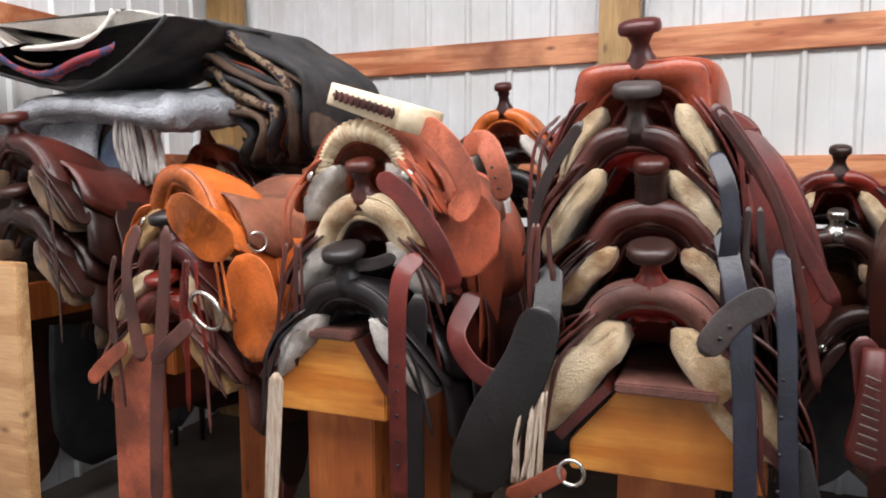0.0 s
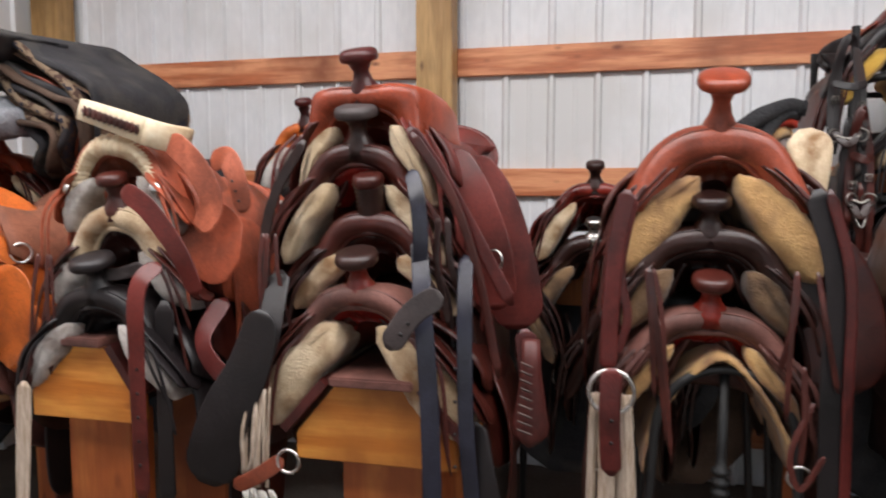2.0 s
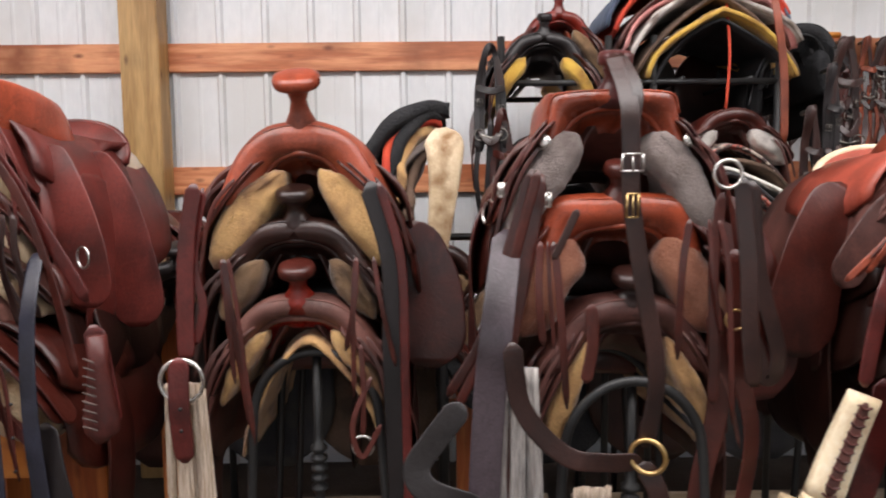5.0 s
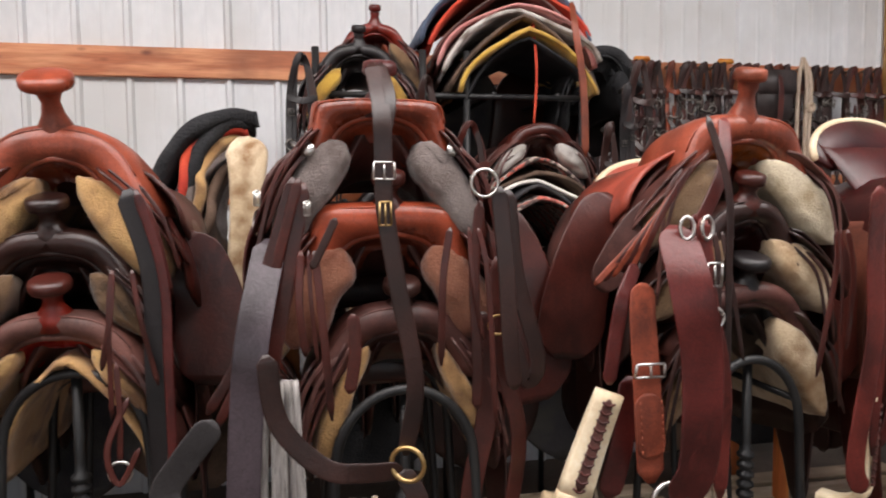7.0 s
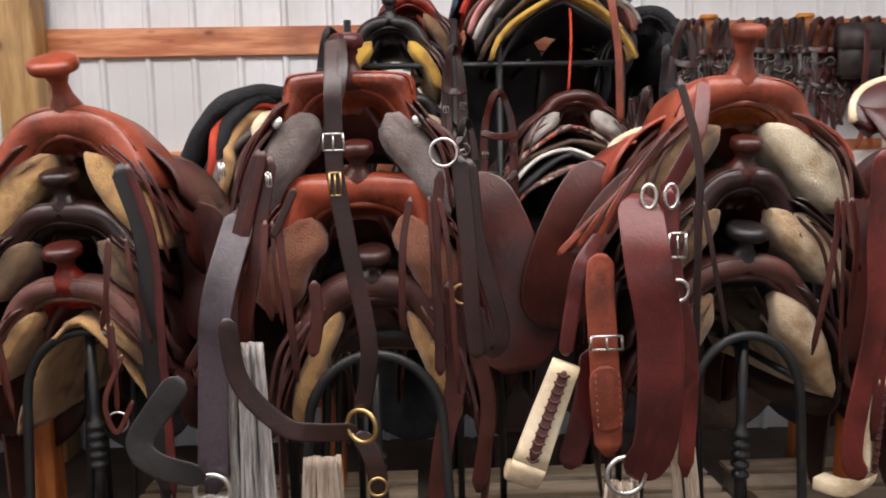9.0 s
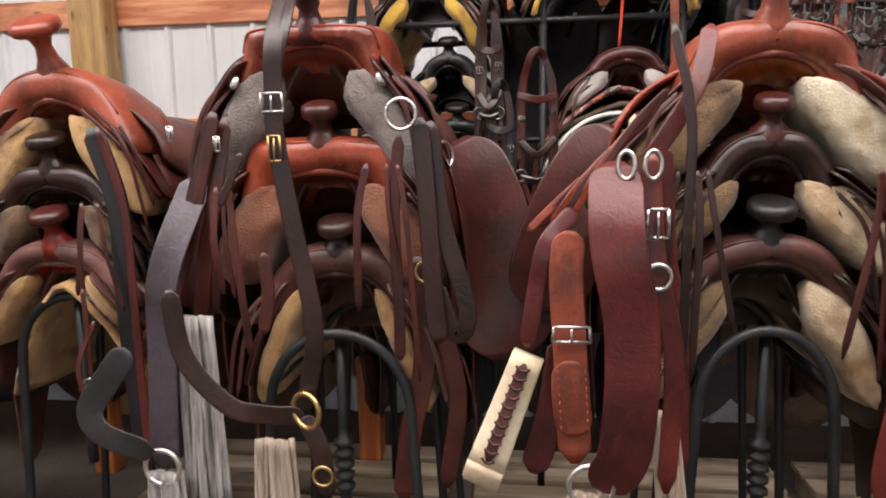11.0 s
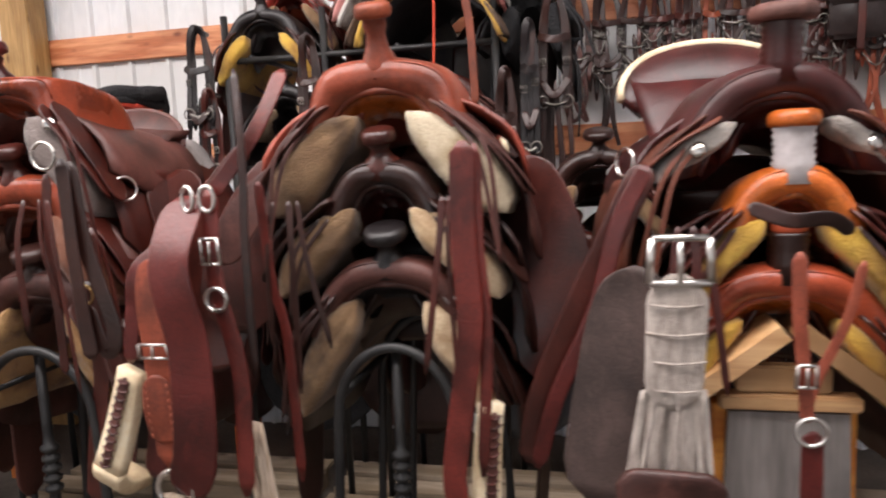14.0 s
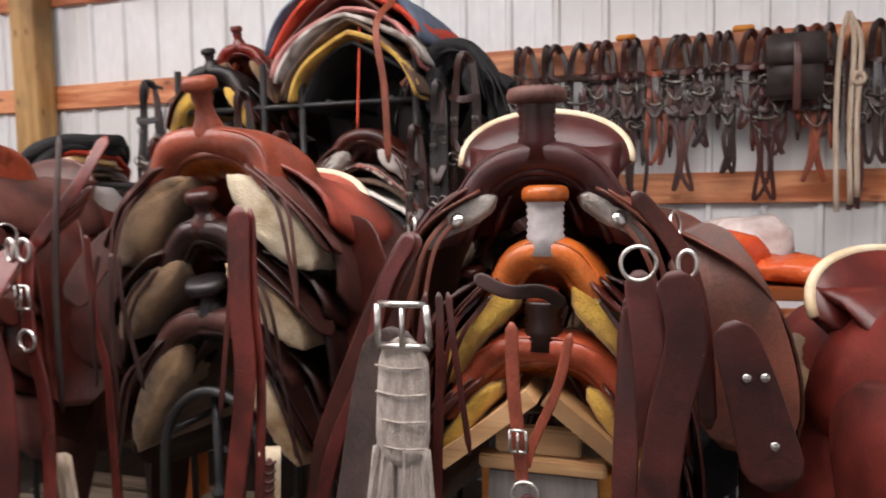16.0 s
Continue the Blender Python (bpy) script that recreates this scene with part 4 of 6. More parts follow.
# folded blankets
FOLDS = ((CHAR, 0.030), (FLB, 0.012), (NAVY, 0.030), (BRNF, 0.020), (CHAR, 0.026), (TAN, 0.010), (NAVY, 0.032), (CHAR, 0.022), (FLB, 0.012), (NAVY, 0.030), (BRNF, 0.022), (CHAR, 0.030))
inset = 0.0
for i, (mt, th) in enumerate(FOLDS):
    inset += th * 0.5 + 0.005
    line = []
    for px, pz in ((-0.10, 2.00), (0.14, 2.035), (0.31, 1.96), (0.47, 1.875), (0.56, 1.80), (0.55, 1.69), (0.47, 1.55)):
        d = Vector((0.16 - px, 0, 1.50 - pz)).normalized() * inset
        line.append((px + d.x + 0.012 * math.sin(i * 2.3 + px * 9), 2.16 + 0.02 * math.sin(i * 1.7), pz + d.z + 0.006 * math.sin(i * 3.1 + px * 14)))
    bm = ribbon(line, 0.54, th, face=(1, 0, 0.6), seed=200 + i)
    rough_up(bm, 0.012, 6, i)
    tagged(part("folded_blanket", bm, mt, None), "dark woven wool blanket folded over in a pile" if i % 2 == 0 else "brown-edged wool blanket folded over in a pile", "blanket", "folded blankets in a pile")
    inset += th * 0.5
# blankets hanging below the heap
for i, (x, w, mt, lab) in enumerate(((-0.44, 0.30, GRYF, "grey plush blanket hanging from a rack"), (-0.20, 0.22, BLUEF, "blue denim cloth hanging from a rack"), (-0.08, 0.12, PINKF, "rose cloth edge hanging from a rack"), (-0.30, 0.2, BRNF, "brown blanket hanging from a rack"))):
    ob = part("hanging_blanket", ribbon([(x, 1.86, 1.74), (x + 0.02, 1.78 + 0.01 * i, 1.6), (x + 0.05, 1.76, 1.45), (x + 0.10, 1.76, 1.28)], w, 0.03, seed=i, bulge=0.1), mt, None)
    tagged(ob, lab, "blanket", "hanging blankets")
ob = thing("cord_cinch", pose(0.0, 1.68, 1.66), "pale grey string cinch hanging in loose cords", "cinch")
cords(ob, "cords", (0.0, 1.68, 1.70), (0.04, 1.68, 1.45), 0.16, 16, GFL, 0.02, 0.008)

# black and coloured pads behind the sorrel saddle
for i, (mt, th, lab) in enumerate(((BLKF, 0.05, "thick black plush pad"), (BLKF, 0.045, "black plush pad"), (REDF, 0.03, "bright red cloth pad"), (FLT, 0.03, "mustard fleece pad"), (FLG, 0.028, "grey felt pad"), (BRNF, 0.03, "brown wool pad"))):
    line = [(2.83 - 0.012 * i, 2.32, 1.715 - 0.026 * i), (2.74, 2.32, 1.705 - 0.030 * i), (2.64 + 0.008 * i, 2.33, 1.62 - 0.034 * i), (2.56 + 0.022 * i, 2.33, 1.49 - 0.034 * i), (2.52 + 0.030 * i, 2.34, 1.32 - 0.03 * i)]
    bm = ribbon(line, 0.50, th, face=(-0.6, 0, 1), seed=70 + i)
    rough_up(bm, 0.01, 12, i)
    tagged(part("saddle_pad", bm, mt, None), lab + " leaning in a fanned stack", "saddle pad", "fanned stack of pads")
ob = part("saddle_pad", ribbon([(2.80, 2.14, 1.63), (2.812, 2.10, 1.55), (2.80, 2.08, 1.38), (2.76, 2.07, 1.10)], 0.15, 0.03, face=(0.2, -1, 0), seed=3, taper=0.4), FLC, None)
tagged(ob, "cream fleece pad hanging from a stack", "saddle pad")
padstand = thing("pad_stand", pose(2.80, 2.05, 0), "dark iron stand under a stack of pads", "stand")
part("post", tube([(0, 0.25, 0), (0, 0.25, 1.52)], 0.02, 8, 1), IRON, padstand)
part("bar", tube([(0, 0.05, 1.53), (0, 0.5, 1.53)], 0.02, 8, 1), IRON, padstand)
part("foot", tube([(-0.2, 0.25, 0.012), (0.2, 0.25, 0.012)], 0.014, 8, 1), IRON, padstand)

# ---- tall rack behind ----
rack = thing("tall_rack", pose(3.55, 2.5, 0), "tall dark iron rack for saddles and pads", "rack")
for px in (-0.52, -0.12, 0.05, 0.52):
    for py in (0.0, 0.5):
        part("upright", tube([(px, py, 0), (px, py, 2.0)], 0.014, 8, 1), IRON, rack)
for zz in (1.02, 1.42, 1.83):
    part("shelf_bar", tube([(-0.52, 0, zz), (0.52, 0, zz)], 0.012, 8, 1), IRON, rack)
    part("shelf_bar", tube([(-0.52, 0.5, zz), (0.52, 0.5, zz)], 0.012, 8, 1), IRON, rack)
    for px in (-0.42, -0.22, 0.16, 0.42):
        part("cross_bar", tube([(px, 0.0, zz + 0.012), (px, 0.5, zz + 0.012)], 0.010, 8, 1), IRON, rack)
R = "saddles in the rear row"
saddle(3.19, 2.48, 2.02, "small black saddle with yellow fleece on a tall rack", fork=BLK, seat=BLK, skirt=BRN, fl=FLY, hh=0.05, capr=0.03, s=0.92, W=0.16, H=0.14, cant=0.05, group=R)
saddle(3.26, 2.58, 2.12, "small red saddle on top of a black one", fork=RED, seat=SORR, skirt=BRN, fl=FLB, hh=0.06, capr=0.028, s=0.85, W=0.14, H=0.12, fender=False, group=R)
saddle(3.27, 2.46, 1.73, "black saddle with pale fleece on a tall rack", fork=BLK, seat=BLK, skirt=BLK, fl=FLC, hh=0.04, capr=0.04, s=0.9, W=0.12, H=0.12, flw=0.17, fld=0.22, group=R)
saddle(3.30, 2.44, 1.50, "black saddle low on a tall rack", fork=BLK, seat=BLK, skirt=BLK, fl=FLB, hh=0.04, s=0.9, group=R)
# first pad is an added black layer for the yellow pad's shaded inside
for i, (mt, lab, th) in enumerate(((BLKF, "black pad added for shade under the yellow pad", 0.03), (FLY, "yellow-lined pad tented over a rack", 0.042), (BRNF, "brown wool pad tented over a rack", 0.03), (FLP, "pale grey fleece pad tented over a rack", 0.04), (PINKF, "rose saddle blanket on a rack", 0.025), (BRNP, "brown leather cover on a stack of pads", 0.03), (REDF, "red cloth on a stack of pads", 0.035), (BLUEF, "denim cloth on a stack of pads", 0.03))):
    pad(pose(3.84 - 0.012 * i, (2.47 if i == 0 else 2.43) + 0.010 * i, 2.050 + 0.035 * i, 0, -2 + i % 3, -3), 0.26 + 0.012 * i, 0.215 + 0.03 * (i % 3), 0.6, th, mt, lab, 30 + i, peak=0.8 - 0.1 * i, group="tented pads")
saddle(4.19, 2.55, 2.06, "black cloth-covered saddle at the end of the rack", fork=BLKF, seat=BLKF, skirt=BLKF, fl=BLKF, hh=0.0, rivets=False, s=0.9, flw=0.1, group=R)
for i, (mt, lab) in enumerate(((STRIPE, "striped rose and cream woven blanket"), (CHAR, "grey felt blanket"), (WHT, "pale wool blanket"), (BRNF, "brown wool blanket"), (STRIPE, "striped woven saddle blanket"))):
    pad(pose(3.86, 2.40 + 0.005 * i, 1.44 + 0.034 * i, 0, 0, 2), 0.23 + 0.008 * i, 0.19, 0.6, 0.032, mt, lab + " folded on a rack", 50 + i, peak=0.4, group="blankets on the rack")
saddle(3.88, 2.42, 1.73, "brown saddle with pale felt over striped blankets", fork=BRN, seat=BRNP, skirt=BRNP, fl=FLP, hh=0.0, W=0.14, H=0.12, flw=0.20, fld=0.22, s=0.95, group=R)
# rear row of saddles on a low beam
beam = thing("saddle_beam", pose(0, 2.62, 0), "long wooden beam carrying the rear saddles", "beam")
part("beam", box(0.5, 3.0, 0, 0.09, 1.0, 1.14), PINEV, beam, flat=True)
for px in (0.6, 1.7, 2.9):
    part("post", box(px - 0.045, px + 0.045, 0.0, 0.09, 0, 0.998), PINEV, beam, flat=True)
saddle(1.09, 2.36, 1.72, "bright russet saddle with tall dark horn in the rear row", fork=ORG, gullet=ORGR, seat=SORR, skirt=BRN, fl=FLP, horn=OX, hh=0.075, capr=0.034, W=0.145, H=0.14, s=0.95, group=R)
saddle(1.10, 2.36, 1.50, "black saddle with nickel conchos in the rear row", fork=BLK, seat=BLK, skirt=BLK, fl=FLB, hh=0.05, group=R)
saddle(2.19, 2.38, 1.485, "small red-brown saddle in the rear row", fork=RED, seat=RED, skirt=BRN, fl=FLC, horn=DRK, hh=0.06, capr=0.034, W=0.14, H=0.10, s=0.95, group=R)
saddle(2.19, 2.36, 1.30, "dark saddle in the rear row", fork=DRK, seat=DRK, skirt=BRN, fl=FLB, horn=STEEL, hh=0.04, capr=0.03, group=R)
saddle(1.62, 2.40, 1.42, "brown saddle deep in the rear row", fork=BRN, seat=BRN, skirt=BRN, fl=FLB, hh=0.05, group=R)
saddle(0.52, 2.34, 1.40, "dark brown saddle beneath blankets", fork=BRN, seat=BRN, skirt=DRK, fl=FLB, hh=0.05, group=R)
saddle(0.02, 2.0, 1.60, "brown saddle with cream fleece beneath blankets", fork=ORGR, seat=BRN, skirt=BRN, fl=FLC, hh=0.10, capr=0.02, W=0.12, H=0.13, flw=0.17, fld=0.22, s=0.9, group=R)
saddle(2.78, 2.40, 1.24, "dark brown saddle low in the rear row", fork=DRK, seat=DRK, skirt=BRN, fl=FLB, hh=0.05, group=R)
saddle(-0.65, 1.9, 1.30, "dark saddle beneath hanging blankets", fork=DRK, seat=DRK, skirt=DRK, fl=FLB, hh=0.05, group=R)
saddle(0.02, 1.95, 1.22, "dark brown saddle in shadow", fork=DRK, seat=DRK, skirt=DRK, fl=FLB, hh=0.05, group=R)

for i, (x, y, z) in enumerate(((0.5, 2.3, 1.15), (0.95, 2.3, 1.22), (1.40, 2.34, 1.14), (1.86, 2.3, 1.20), (2.3, 2.34, 1.06), (2.72, 2.3, 1.0), (3.05, 2.34, 1.20), (3.45, 2.3, 1.16), (3.88, 2.34, 1.14), (4.32, 2.3, 1.18), (4.75, 2.34, 1.10), (5.2, 2.0, 1.08), (-0.4, 2.0, 1.1), (5.9, 2.0, 1.1))):
    mt = (DRK, BRN, DRK, BLK)[i % 4]
    saddle(x, y, z, "dark leather saddle hanging low in the rear row", fork=mt, seat=DRK, skirt=DRK, fl=(FLB, DRK, BLKF)[i % 3], hh=0.04, skirt_d=0.60, fld=0.36, flw=0.19, rivets=i % 2 == 0, group=R)
# dark sheets added where the space behind the saddles is only deep shade
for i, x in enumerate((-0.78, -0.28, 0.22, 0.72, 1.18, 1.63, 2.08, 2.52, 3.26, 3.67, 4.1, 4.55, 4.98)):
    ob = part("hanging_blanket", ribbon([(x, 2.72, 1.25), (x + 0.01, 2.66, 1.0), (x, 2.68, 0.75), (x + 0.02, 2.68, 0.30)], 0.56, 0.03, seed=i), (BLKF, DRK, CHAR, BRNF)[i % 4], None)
    tagged(ob, "dark sheet added behind the rear saddles for shade", "blanket", "dark hanging blankets")
# more added sheets along the side wall, standing in for shade
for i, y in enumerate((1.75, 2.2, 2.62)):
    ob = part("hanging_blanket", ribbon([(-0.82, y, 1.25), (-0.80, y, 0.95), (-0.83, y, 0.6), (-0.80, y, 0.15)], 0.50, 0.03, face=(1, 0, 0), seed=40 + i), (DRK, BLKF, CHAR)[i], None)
    tagged(ob, "dark sheet added along the side wall for shade", "blanket", "dark hanging blankets")
# rail added only to carry the side sheets
side_rail = thing("shade_sheet_rail", pose(-0.82, 1.4, 0), "added dark iron rail along the side wall", "rail")
part("bar", tube([(0, 0, 1.24), (0, 1.5, 1.24)], 0.015, 8, 1), IRON, side_rail)
for py in (0.02, 1.48):
    part("upright", tube([(0.0, py, 0), (0.0, py, 1.24)], 0.015, 8, 1), IRON, side_rail)
# added dark sheets that cover bright wall gaps behind the tack
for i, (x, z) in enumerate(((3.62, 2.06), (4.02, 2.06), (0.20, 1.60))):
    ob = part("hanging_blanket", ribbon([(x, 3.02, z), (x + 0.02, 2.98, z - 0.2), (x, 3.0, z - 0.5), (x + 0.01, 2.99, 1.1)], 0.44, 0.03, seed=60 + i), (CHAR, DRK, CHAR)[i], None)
    tagged(ob, "dark sheet added behind stacked tack to cover bright gaps", "blanket", "dark hanging blankets")
# rail added only to carry the sheets behind the saddles
shade_sheet_rail = thing("shade_sheet_rail", pose(0, 2.74, 0), "added dark iron rail holding the dark sheets", "rail")
part("bar", tube([(-1.0, 0, 1.24), (5.4, 0, 1.24)], 0.015, 8, 1), IRON, shade_sheet_rail)
for px in (-0.9, 0.4, 1.9, 3.4, 5.2):
    part("upright", tube([(px, 0.02, 0), (px, 0.02, 1.24)], 0.015, 8, 1), IRON, shade_sheet_rail)

# ---- straps and tack on the front row ----
def straps(ob, rows):
    for i, (name, w, mt, pts) in enumerate(rows):
        strap_part(ob, name, w, mt, pts, seed=len(name) + i * 7 + int(pts[0][0] * 100), taper=1.5 if name == "fender" else 1.0)


straps(a1, [
    ("latigo", 0.04, BRNP, [(0.497, 1.2, 1.338), (0.453, 1.2, 1.236), (0.464, 1.2, 1.106), (0.489, 1.2, 0.99)]),
    ("latigo", 0.04, BRNP, [(0.588, 1.2, 1.34), (0.563, 1.2, 1.113), (0.534, 1.2, 0.906), (0.517, 1.2, 0.602)]),
    ("tie_strap", 0.04, BRNP, [(0.674, 1.18, 1.11), (0.6, 1.18, 1.048), (0.544, 1.18, 1.0)]),
    ("tie_strap", 0.04, TANP, [(0.419, 1.22, 1.023), (0.346, 1.22, 0.971), (0.28, 1.22, 0.91)]),
    ("fender", 0.14, ORG, [(0.696, 1.35, 1.259), (0.735, 1.35, 1.098), (0.749, 1.35, 0.978)]),
    ("jockey_flap", 0.12, ORG, [(0.56, 1.24, 1.40), (0.63, 1.25, 1.34), (0.70, 1.29, 1.26)]),
])
part("cinch_ring", ring_mesh((0.70, 1.20, 1.135), 0.05, 0.006, (0.2, 1, 0.3), 1.1), STEEL, a1, "", True)
straps(b1, [
    ("latigo", 0.042, MARL, [(1.244, 1.25, 1.29), (1.222, 1.2, 1.234), (1.213, 1.2, 1.061), (1.217, 1.2, 0.73)]),
    ("stirrup_leather", 0.06, TANL, [(1.206, 1.35, 1.585), (1.282, 1.35, 1.513), (1.323, 1.35, 1.424), (1.282, 1.35, 1.36)]),
    ("stirrup_leather", 0.055, TANL, [(1.291, 1.4, 1.521), (1.346, 1.38, 1.535), (1.387, 1.36, 1.475), (1.401, 1.36, 1.404)]),
    ("tie_strap", 0.05, MARL, [(1.13, 1.28, 1.46), (1.20, 1.28, 1.41), (1.275, 1.28, 1.312), (1.315, 1.29, 1.212)]),
    ("fender", 0.15, ORGT, [(1.24, 1.40, 1.42), (1.31, 1.38, 1.32), (1.37, 1.36, 1.26)]),
    ("cinch", 0.04, CORD, [(0.901, 1.2, 1.003), (0.889, 1.2, 0.865), (0.875, 1.2, 0.668)]),
    ("strap", 0.03, GRYL, [(1.044, 1.3, 1.251), (1.104, 1.3, 1.256), (1.163, 1.3, 1.276)]),
    ("stirrup_leather", 0.05, BLK, [(1.219, 1.3, 1.194), (1.21, 1.3, 0.956), (1.209, 1.3, 0.683)]),
    ("breast_collar", 0.05, MAR, [(1.32, 1.4, 1.19), (1.30, 1.33, 1.10), (1.36, 1.3, 1.03), (1.44, 1.3, 1.0)]),
])
holes(b1, (1.372, 1.352, 1.49), (1.396, 1.352, 1.42), 3)
holes(b1, (1.214, 1.196, 1.08), (1.214, 1.196, 0.80), 5)
straps(c1, [
    ("stirrup_leather", 0.06, BLK, [(1.523, 1.3, 1.276), (1.528, 1.22, 1.135), (1.483, 1.22, 1.031)]),
    ("fender", 0.088, BLK, [(1.535, 1.2, 1.20), (1.50, 1.195, 1.08), (1.437, 1.19, 0.956), (1.385, 1.2, 0.80)]),
    ("strap", 0.040, BLUE, [(1.855, 1.29, 1.36), (1.885, 1.21, 1.22), (1.905, 1.19, 1.0), (1.915, 1.19, 0.62)]),
    ("strap", 0.033, BLUE, [(1.955, 1.3, 1.32), (1.968, 1.23, 1.18), (1.975, 1.21, 1.0), (1.985, 1.21, 0.86), (2.01, 1.21, 0.62)]),
    ("stirrup_leather", 0.034, BLUE, [(1.835, 1.30, 1.50), (1.86, 1.26, 1.44), (1.87, 1.25, 1.36), (1.862, 1.26, 1.28)]),
    ("fender", 0.055, BLK, [(1.985, 1.24, 0.98), (2.01, 1.22, 0.84), (2.05, 1.22, 0.64)]),
    ("tie_strap", 0.05, GRYL, [(1.83, 1.15, 1.145), (1.879, 1.15, 1.216), (1.94, 1.15, 1.258)]),
    ("latigo", 0.03, MAR, [(1.831, 1.3, 1.591), (1.9, 1.3, 1.494), (1.969, 1.3, 1.373), (2.056, 1.3, 1.216)]),
    ("latigo", 0.02, BRN, [(1.84, 1.29, 1.58), (1.93, 1.29, 1.44), (1.985, 1.29, 1.28), (2.03, 1.29, 1.06)]),
    ("latigo", 0.025, DRK, [(1.58, 1.32, 1.57), (1.51, 1.31, 1.45), (1.48, 1.31, 1.32), (1.50, 1.3, 1.16)]),
    ("fender", 0.085, RIB, [(1.87, 1.50, 1.55), (1.93, 1.46, 1.45), (1.98, 1.44, 1.31), (1.99, 1.44, 1.18)]),
    ("fender", 0.10, RIB, [(1.88, 1.68, 1.54), (1.96, 1.64, 1.42), (2.01, 1.62, 1.24), (2.02, 1.62, 1.10)]),
    ("quirt", 0.045, MAR, [(2.088, 1.25, 1.178), (2.105, 1.25, 1.058), (2.118, 1.25, 0.967)]),
    ("cinch_strap", 0.035, TAN, [(1.471, 1.17, 0.815), (1.526, 1.17, 0.845), (1.588, 1.17, 0.888)]),
])
cords(c1, "cinch", (1.52, 1.2, 1.03), (1.50, 1.2, 0.82), 0.05, 9, CORD)
cords(c1, "cinch", (1.51, 1.2, 0.80), (1.57, 1.2, 0.62), 0.08, 10, WHT)
part("cinch_ring", ring_mesh((1.60, 1.17, 0.885), 0.025, 0.004), STEEL, c1, "", True)
part("dee_ring", ring_mesh((2.0, 1.40, 1.30), 0.024, 0.003, (0.7, 1, 0)), STEEL, c1, "", True)
bm = loft([[(2.104 + w * math.cos(a), 1.232 + 0.02 * math.sin(a), z) for a in (2 * math.pi * k / 12 for k in range(12))] for w, z in ((0.018, 1.16), (0.02, 1.10), (0.028, 1.04), (0.038, 0.99), (0.036, 0.965), (0.01, 0.945))])
part("tapadero", bm, MARD, c1, "laced maroon leather pouch", True)
for k in range(9):
    z = 1.12 - 0.017 * k
    part("lace", tube([(2.088 - 0.001 * k, 1.205, z), (2.11, 1.203, z - 0.008)], 0.0022, 5, 2), GRYB, c1, "", True)
for z0, z1 in ((1.14, 0.74),):
    holes(c1, (1.961, 1.174, z0), (1.961, 1.174, z1), 6)
holes(c1, (1.85, 1.146, 1.165), (1.88, 1.146, 1.21), 2)
straps(d1, [
    ("latigo", 0.035, MAR, [(2.286, 1.3, 1.459), (2.265, 1.3, 1.342), (2.256, 1.3, 1.199), (2.254, 1.3, 1.09)]),
    ("latigo", 0.018, MAR, [(2.30, 1.31, 1.45), (2.275, 1.31, 1.30), (2.29, 1.31, 1.20), (2.27, 1.31, 1.12)]),
    ("latigo_tail", 0.042, MAR, [(2.261, 1.24, 1.111), (2.259, 1.235, 1.01), (2.265, 1.24, 0.893)]),
    ("stirrup_leather", 0.05, BLK, [(2.64, 1.35, 1.46), (2.686, 1.35, 1.288), (2.686, 1.35, 1.064), (2.696, 1.35, 0.7)]),
    ("stirrup_leather", 0.02, MAR, [(2.66, 1.34, 1.46), (2.705, 1.34, 1.288), (2.71, 1.34, 1.064), (2.715, 1.34, 0.7)]),
    ("fender", 0.13, BRN, [(2.70, 1.6, 1.36), (2.76, 1.58, 1.20), (2.76, 1.56, 1.00)]),
    ("tie_strap", 0.012, BRN, [(2.64, 1.30, 1.05), (2.60, 1.29, 0.95), (2.62, 1.29, 0.88), (2.66, 1.29, 0.95)]),
])
cords(d1, "cinch", (2.26, 1.27, 1.05), (2.27, 1.27, 0.62), 0.09, 15, CORD, 0.004, 0.005)
part("cinch_ring", ring_mesh((2.261, 1.25, 1.06), 0.044, 0.005), STEEL, d1, "", True)
holes(d1, (2.263, 1.23, 1.03), (2.263, 1.23, 0.94), 2)
